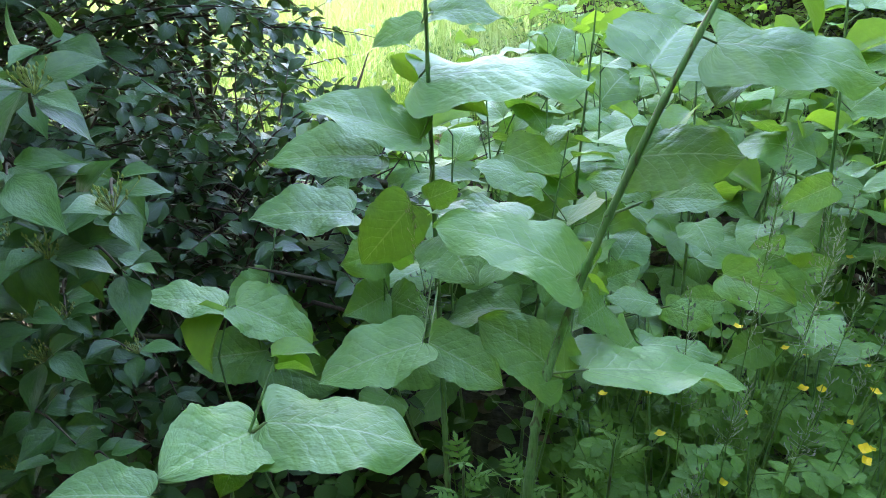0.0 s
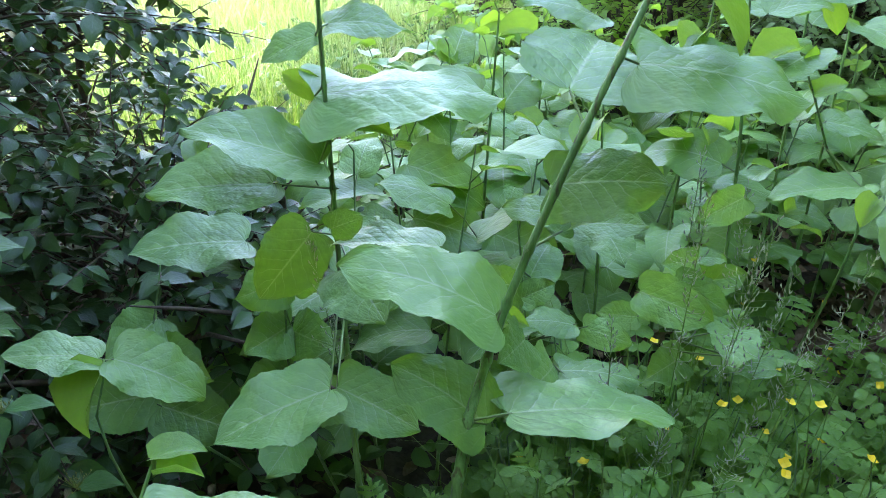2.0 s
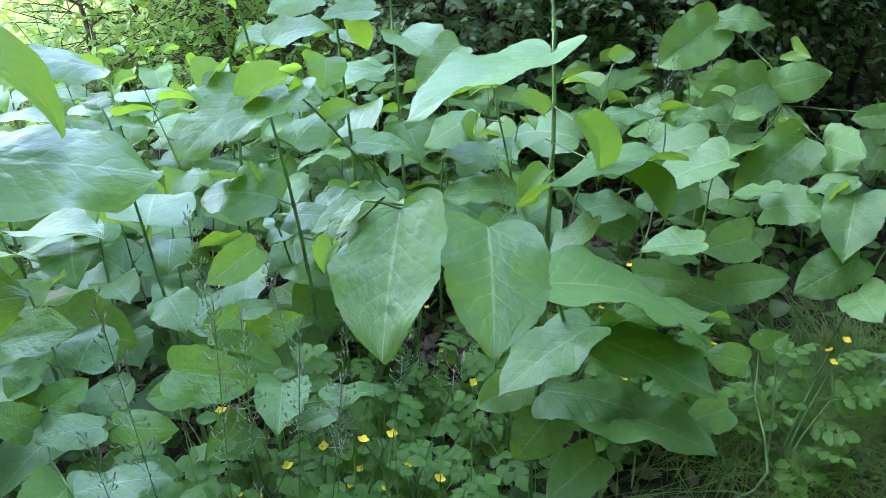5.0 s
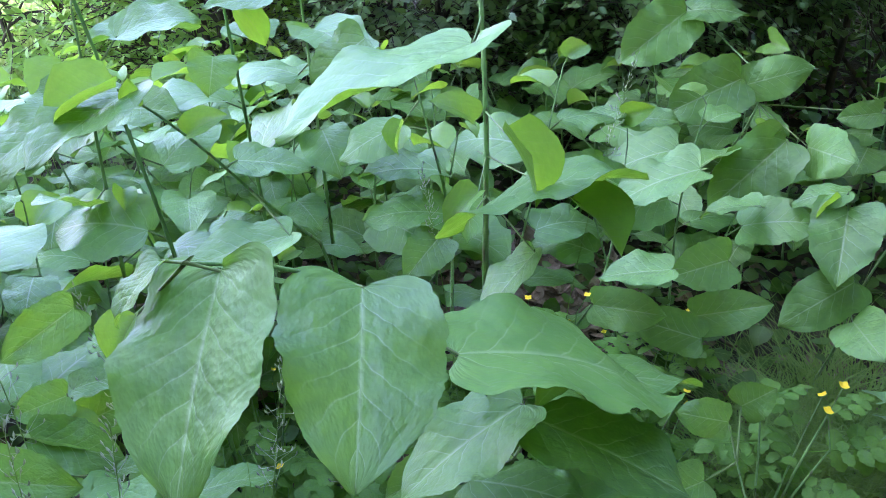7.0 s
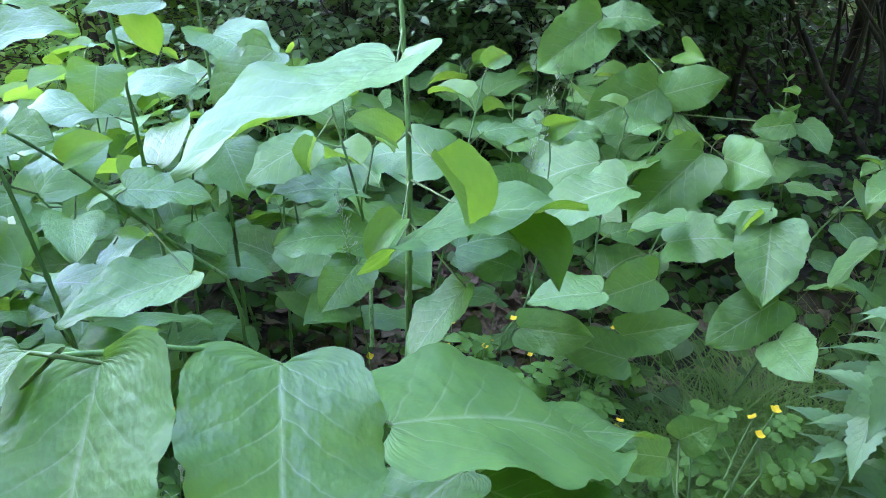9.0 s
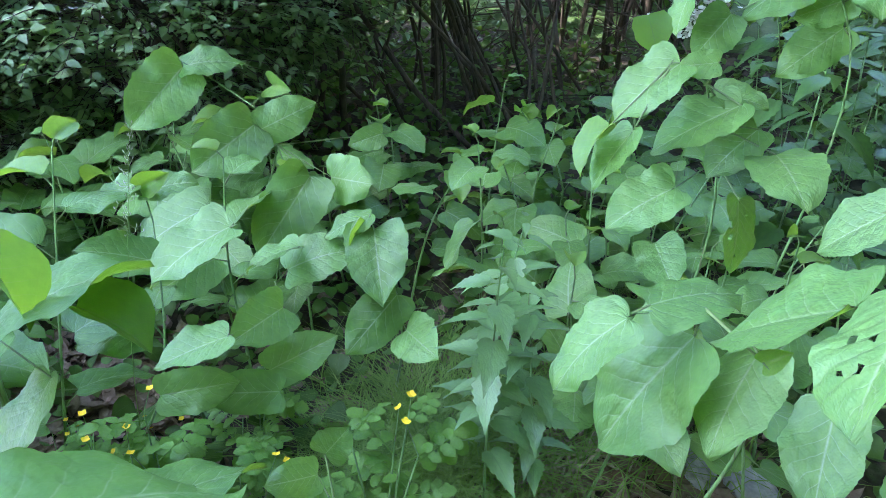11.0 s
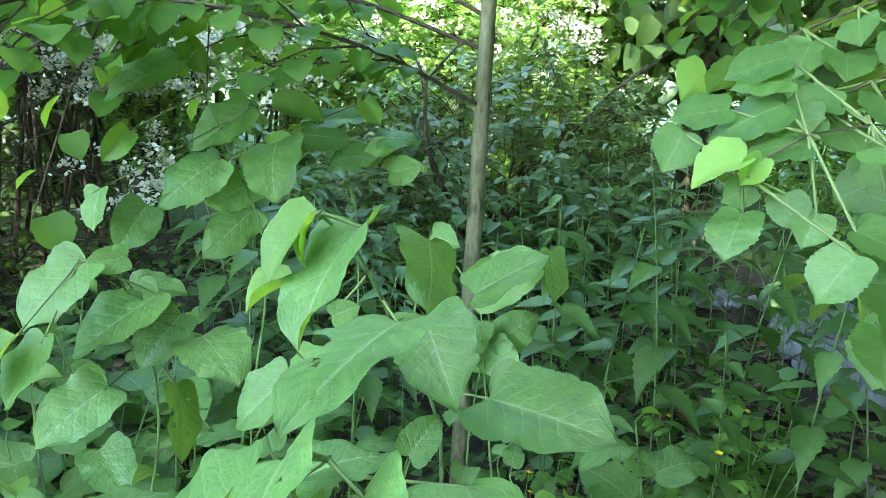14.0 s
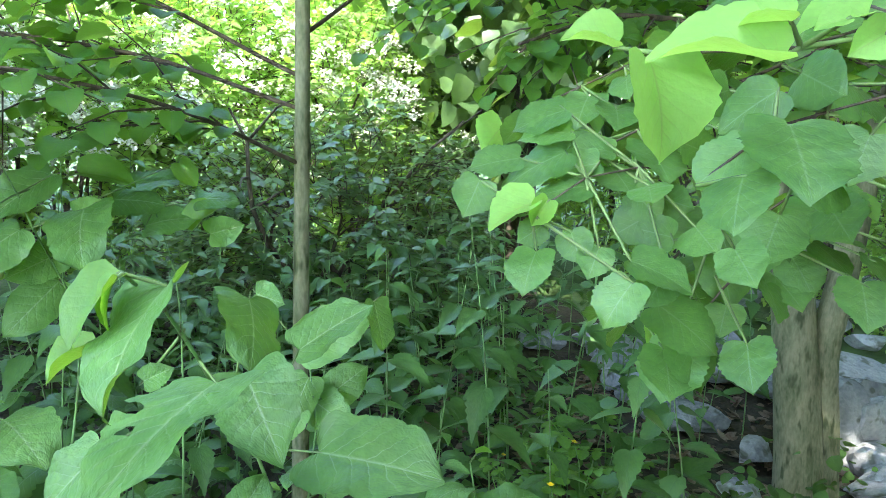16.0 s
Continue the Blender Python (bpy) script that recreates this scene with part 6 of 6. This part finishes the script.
spread(herbs, jittered(1.0, 1.6, 1.35, 1.85, 0.19, lambda x, y: True, 89), 90, 0.6, 1.0)
spread(herbs, jittered(1.6, 2.05, 1.2, 1.6, 0.2, lambda x, y: x - y < 0.55, 85), 86, 0.5, 0.9)
spread(herbs, jittered(2.3, 3.0, -0.9, -0.2, 0.26, lambda x, y: True, 87), 88, 0.7, 1.0)


def undergrowth():
    """A low carpet of leaves under the taller plants; stuff."""
    rnd = np.random.default_rng(91)
    spots = [(x, y) for x, y in zip(rnd.uniform(-2, 6, 30000), rnd.uniform(-3, 5, 30000))
             if (y > 0.75 and x > -0.6 and not (1.4 < x < 2.5 and 0.4 < y < 1.3) and not (1.2 < x < 1.8 and 1.5 < y < 2.0)) or (x > 2.4 and (y > -0.5 or x + 0.25 * y > 2.2) and not (x > 2.9 and y < -1.6))]
    n = len(spots)
    p = np.array([(x, y, ground_height(x, y) + rnd.uniform(0.02, 0.24) * (0.4 + rnd.random())) for x, y in spots])
    turn = rnd.uniform(0, 6.283, n)
    ways = np.stack((np.cos(turn), np.sin(turn), rnd.normal(-0.15, 0.3, n)), 1)
    g = Geo()
    g.scatter(leaf_shape("linden", 2, 4, lobe=0.1, fold=0.2, droop=0.3, wave=0.0, seed=92), poses(p, ways, rnd.normal(size=(n, 3)) * 0.35 + np.array((0, 0, 1)), rnd.uniform(0.025, 0.06, n)))
    tagged(new("undergrowth", g.mesh("undergrowth", LOW)), "low carpet of small herbs under the knotweed, darkened for shade", "undergrowth", kind="stuff")


undergrowth()
_rnd = np.random.default_rng(95)
grass("grass_tuft", np.concatenate([_rnd.normal((2.12, 1.12), (0.2, 0.12), (2200, 2)), _rnd.normal((0.85, 1.15), (0.3, 0.22), (350, 2)), _rnd.normal((2.7, 0.7), (0.3, 0.2), (800, 2))]), 0.14, 0.32, 0.0042, GRASS, "long fine green grass lying over at the edge", bend=(0.7, 1.2, 1.9), seed=96)
grass("tall_grass", np.concatenate([_rnd.normal((0.65, 1.05), (0.2, 0.16), (220, 2)), _rnd.normal((-0.6, 3.6), (0.6, 0.3), (900, 2))]), 0.35, 0.75, 0.004, GRASS, "tall thin grass blades among the herbs", bend=(0.15, 0.35, 0.6), seed=97)


def seed_grass(x, y, height, lean, seed):
    rnd = random.Random(seed)
    root = thing("flowering_grass", x, y, ground_height(x, y), "tall flowering grass stalk with a pale loose seed head", "grass stalk", "flowering grasses")
    top = Vector((lean[0], lean[1], height))
    line = [top * f - Vector((lean[0], lean[1], 0)) * 0.4 * math.sin(math.pi * f) * 0.5 for f in np.linspace(0, 1, 9)]
    g = Geo()
    g.tube(line, [0.0013 - 0.0008 * i / 8 for i in range(9)], 4)
    part("stalk", g.mesh("stalk", GRASS), root)
    h = Geo()
    for k in range(54):
        f = 0.76 + 0.24 * k / 53
        i = min(int(f * 8), 7)
        p = line[i].lerp(line[i + 1], f * 8 - i)
        a = rnd.uniform(0, 6.28)
        reach = 0.03 * (1.15 - (f - 0.76) / 0.24) * rnd.uniform(0.2, 1)
        q = p + Vector((math.cos(a) * reach, math.sin(a) * reach, rnd.uniform(-0.005, 0.018)))
        h.tube([p, q], [0.0003, 0.0003], 3)
        h.tube([q, q + Vector((math.cos(a) * 0.002, math.sin(a) * 0.002, 0.003)), q + Vector((math.cos(a) * 0.003, math.sin(a) * 0.003, 0.007))], [0.0004, 0.0013, 0.0003], 5)
    part("seed_head", h.mesh("seed_head", SEED), root, "pale loose seed head")
    return root


for k, (x, y, h, lx, ly) in enumerate(((0.42, 0.8, 1.12, 0.0, -0.02), (0.47, 0.84, 1.05, 0.06, -0.02), (0.52, 0.9, 0.95, 0.05, 0.02), (0.38, 0.85, 0.86, -0.02, 0.03), (0.58, 0.95, 0.88, 0.07, 0.0), (0.5, 0.82, 0.8, 0.03, -0.06),
                                       (0.6, 0.88, 0.98, 0.1, -0.02), (0.66, 1.0, 0.75, 0.04, -0.05), (0.44, 0.95, 0.7, 0.02, -0.1), (0.72, 0.95, 0.9, 0.12, 0.02), (0.0, 1.0, 0.98, -0.06, -0.02), (0.33, 0.8, 0.65, 0.05, -0.05),
                                       (0.8, 1.05, 0.82, 0.16, -0.1), (1.62, 1.5, 0.95, 0.18, 0.02), (1.3, 1.4, 0.85, -0.05, 0.05), (0.55, 1.1, 1.0, 0.0, 0.02), (0.7, 1.15, 0.92, -0.05, 0.0))):
    seed_grass(x + 0.1, y + 0.12, h * 0.96, (lx, ly), 100 + k)


# ---- dogwood sprays nearest the camera ----
DOG_MESHES = [leaf_mesh("dogwood_leaf", leaf_shape("dogwood", 6, 9, fold=f, droop=d, wave=0.01, seed=s), DOGWOOD) for f, d, s in ((0.3, 0.3, 111), (0.15, 0.45, 112), (0.45, 0.2, 113))]


def dogwood_spray(foot, tip, seed, leaf=0.068, buds=True):
    rnd = random.Random(seed)
    foot, tip = Vector(foot), Vector(tip)
    root = thing("dogwood_spray", *foot, "dogwood branch with glossy dark leaves and yellow-green buds", "branch", "dogwood sprays")
    line = smooth_line([Vector((0, 0, 0)), (tip - foot) * 0.5 + Vector((0, 0, 0.03)), tip - foot], 10)
    g = Geo()
    g.tube(line, [0.0035 * (1 - 0.7 * i / 10) for i in range(11)], 6)
    part("twig", g.mesh("twig", TWIG), root)
    way = (line[-1] - line[0]).normalized()
    turn = rnd.uniform(0, 3)
    for k in range(5):
        p = line[2 + 2 * k]
        turn += math.pi / 2
        for s in (0, math.pi):
            side = (Matrix.Rotation(turn + s, 3, way) @ way.orthogonal()).normalized()
            side.z *= 0.5
            d = side + way * (0.5 if k < 4 else 1.0) + Vector((0, 0, rnd.uniform(-0.4, 0.0)))
            part("leaf", DOG_MESHES[rnd.randrange(3)], root, "", facing(p + side * 0.008, d, Vector((rnd.gauss(0, 0.25), rnd.gauss(-0.2, 0.25), 1)), leaf * rnd.uniform(0.75, 1.2)))
    if buds:
        b = Geo()
        tipp = line[-1]
        for k in range(34):
            q = tipp + Vector((rnd.gauss(0, 0.011), rnd.gauss(0, 0.011), 0.014 + abs(rnd.gauss(0, 0.009))))
            b.tube([tipp, q], [0.0005, 0.0004], 3)
            b.tube([q, q + Vector((0, 0, 0.002)), q + Vector((0, 0, 0.005))], [0.0007, 0.0017, 0.0005], 5)
        tagged(part("bud_cluster", b.mesh("bud_cluster", BUD), root), "cluster of small yellow-green buds", kind="stuff")


_r = random.Random(120)
for k in range(64):
    x, y, z = _r.uniform(-0.75, -0.2), _r.uniform(0.7, 1.15), _r.uniform(0.12, 1.3)
    if x > -0.3 - 0.15 * (1.3 - z) and z < 0.9:
        x -= 0.2
    dogwood_spray((x - _r.uniform(0.1, 0.2), y + _r.uniform(0.08, 0.2), z - 0.08), (x, y - _r.uniform(0, 0.1), z + _r.uniform(0, 0.08)), 130 + k, buds=k % 3 == 0)


# ---- stones, litter and sticks ----
def rock(x, y, z, size, seed, label="pale broken limestone rock"):
    rnd = random.Random(seed)
    bm = bmesh.new()
    bmesh.ops.create_icosphere(bm, subdivisions=3, radius=1)
    cuts = [(Vector((rnd.gauss(0, 1), rnd.gauss(0, 1), rnd.gauss(0, 1))).normalized(), rnd.uniform(0.45, 0.8)) for _ in range(12)]
    for v in bm.verts:
        for n, d in cuts:
            over = v.co.dot(n) - d
            if over > 0:
                v.co -= n * over
        v.co += v.co * 0.07 * noise.noise(v.co * 3 + Vector((seed, 0, 0)))
        v.co = Vector((v.co.x * size[0], v.co.y * size[1], v.co.z * size[2]))
    me = bpy.data.meshes.new("rock")
    bm.to_mesh(me)
    bm.free()
    me.materials.append(STONE)
    ob = new("rock", me)
    ob.matrix_basis = pose(x, y, z, rnd.uniform(-12, 12), rnd.uniform(-12, 12), rnd.uniform(0, 360))
    return tagged(ob, label, "rock", "rocks under the lime tree")


_r = random.Random(140)
for k in range(46):
    f = _r.random()
    x, y = 2.95 + 2.2 * f + _r.uniform(-0.35, 0.35), -1.75 - 2.0 * _r.random() - 0.3 * f
    if math.hypot(x - 2.95, y + 1.98) < 0.2:
        continue
    s = _r.uniform(0.07, 0.2)
    rock(x, y, 0.25 * s + (0.12 * max(0, -y - 2.4)), (s * _r.uniform(0.8, 1.4), s, s * _r.uniform(0.4, 0.7)), 150 + k)
rock(2.43, 0.53, 0.03, (0.075, 0.06, 0.045), 201, "rounded grey stone half hidden under leaves")
rock(2.41, 0.41, 0.03, (0.09, 0.06, 0.05), 202, "rounded grey stone half hidden under leaves")
rock(2.62, -0.64, 0.03, (0.08, 0.06, 0.05), 203, "grey stone among celandine")
rock(2.5, 0.8, 0.03, (0.06, 0.05, 0.03), 204, "small grey stone among dry sticks")


def litter():
    rnd = np.random.default_rng(160)
    spots = np.concatenate([rnd.normal((1.55, 1.85), (0.3, 0.25), (700, 2)), rnd.normal((2.0, 2.12), (0.16, 0.14), (700, 2)), rnd.normal((2.3, 0.8), (0.3, 0.25), (900, 2)), rnd.uniform((-1.4, 0.6), (4.5, 3.5), (2600, 2)), rnd.uniform((2.6, -3.2), (4.6, -0.4), (1500, 2))])
    n = len(spots)
    p = np.array([(x, y, ground_height(x, y) + 0.012) for x, y in spots])
    turn = rnd.uniform(0, 6.283, n)
    g = Geo()
    g.scatter(leaf_shape("dogwood", 2, 4, fold=0.5, droop=-0.3, seed=161), poses(p, np.stack((np.cos(turn), np.sin(turn), rnd.normal(0, 0.2, n)), 1), rnd.normal(size=(n, 3)) * 0.4 + np.array((0, 0, 1)), rnd.uniform(0.03, 0.08, n)))
    tagged(new("leaf_litter", g.mesh("leaf_litter", DEAD)), "dry grey-brown fallen leaves on the soil", "litter", kind="stuff")


rock(2.99, -1.86, 0.03, (0.15, 0.1, 0.07), 205, "large pale limestone slab beside the trunk")
rock(3.02, -1.58, 0.03, (0.09, 0.08, 0.06), 206, "pale limestone rock beside the trunk")
rock(3.12, -2.5, 0.15, (0.2, 0.17, 0.22), 207, "large pale limestone block standing on edge")
rock(2.84, -2.42, 0.05, (0.13, 0.11, 0.1), 208, "pale limestone rock beside the trunk")
rock(3.05, -2.62, 0.2, (0.08, 0.14, 0.2), 209, "pale limestone slab leaning on edge")
rock(3.2, -2.12, 0.06, (0.12, 0.1, 0.07), 210, "grey-blue limestone slab behind the trunk")
rock(3.45, -2.75, 0.33, (0.2, 0.34, 0.05), 211, "flat pale limestone slab lying on the rocks")
rock(3.5, -2.7, 0.24, (0.24, 0.3, 0.06), 212, "flat pale limestone slab lying on the rocks")
litter()


# ---- mugwort ----
def feathered_leaf():
    g = Geo()
    g.tube([(0, 0, 0), (0, 0.5, 0.02), (0, 1, -0.03)], [0.014, 0.012, 0.005], 4)
    spots = [((0, 0.78, 0), (0, 1, -0.1), 0.36)] + [((0, y, 0.01), (s, 0.55, -0.04), z) for y, z in ((0.25, 0.34), (0.42, 0.42), (0.58, 0.4), (0.72, 0.32)) for s in (-1, 1)]
    g.scatter(leaf_shape("lance", 2, 6, fold=0.2, droop=0.25, wave=0.02, teeth=0.2, seed=181), poses([a for a, b, c in spots], [b for a, b, c in spots], [(0, 0, 1)] * 9, [c for a, b, c in spots], [c * 1.7 for a, b, c in spots]))
    return g.mesh("feathered_leaf", HERB)


FEATHERED = feathered_leaf()


def mugwort(x, y, height, seed):
    rnd = random.Random(seed)
    root = thing("mugwort", x, y, ground_height(x, y), "mugwort shoot with deeply cut grey-green leaves", "herb", "mugwort shoots")
    g = Geo()
    g.tube([(0, 0, -0.02), (0.01, 0, height * 0.5), (0.02, 0.01, height)], [0.004, 0.0035, 0.002], 6)
    part("stem", g.mesh("stem", STEM), root)
    for k in range(16):
        f = 0.3 + 0.7 * k / 15
        a = k * 2.4 + rnd.gauss(0, 0.2)
        part("leaf", FEATHERED, root, "", facing((0.02 * f, 0.01 * f, height * f), (math.cos(a), math.sin(a), 0.2 + 0.7 * f * f), (-0.3 * math.cos(a), -0.3 * math.sin(a), 1), 0.1 * (1.1 - 0.45 * f)))


mugwort(0.1, 0.95, 0.55, 1)
mugwort(0.34, 0.93, 0.62, 2)
mugwort(0.2, 1.0, 0.45, 3)
_r = random.Random(170)
for k in range(48):
    x, y = _r.gauss(2.28, 0.16), _r.gauss(0.82, 0.14)
    a, ln = _r.gauss(0.2, 0.5), _r.uniform(0.15, 0.5)
    g = Geo()
    d = Vector((math.cos(a), math.sin(a), 0)) * ln
    g.tube([-0.5 * d, Vector((0, 0, 0.01)), 0.5 * d + Vector((0, 0, _r.uniform(0, 0.04)))], [0.004, 0.0045, 0.003], 6)
    ob = new("dry_stick", g.mesh("dry_stick", STRAW))
    ob.location = (x, y, ground_height(x, y) + _r.uniform(0.008, 0.03))
    tagged(ob, "pale dry broken stalk lying on the soil", "stick", "dry sticks on the ground")
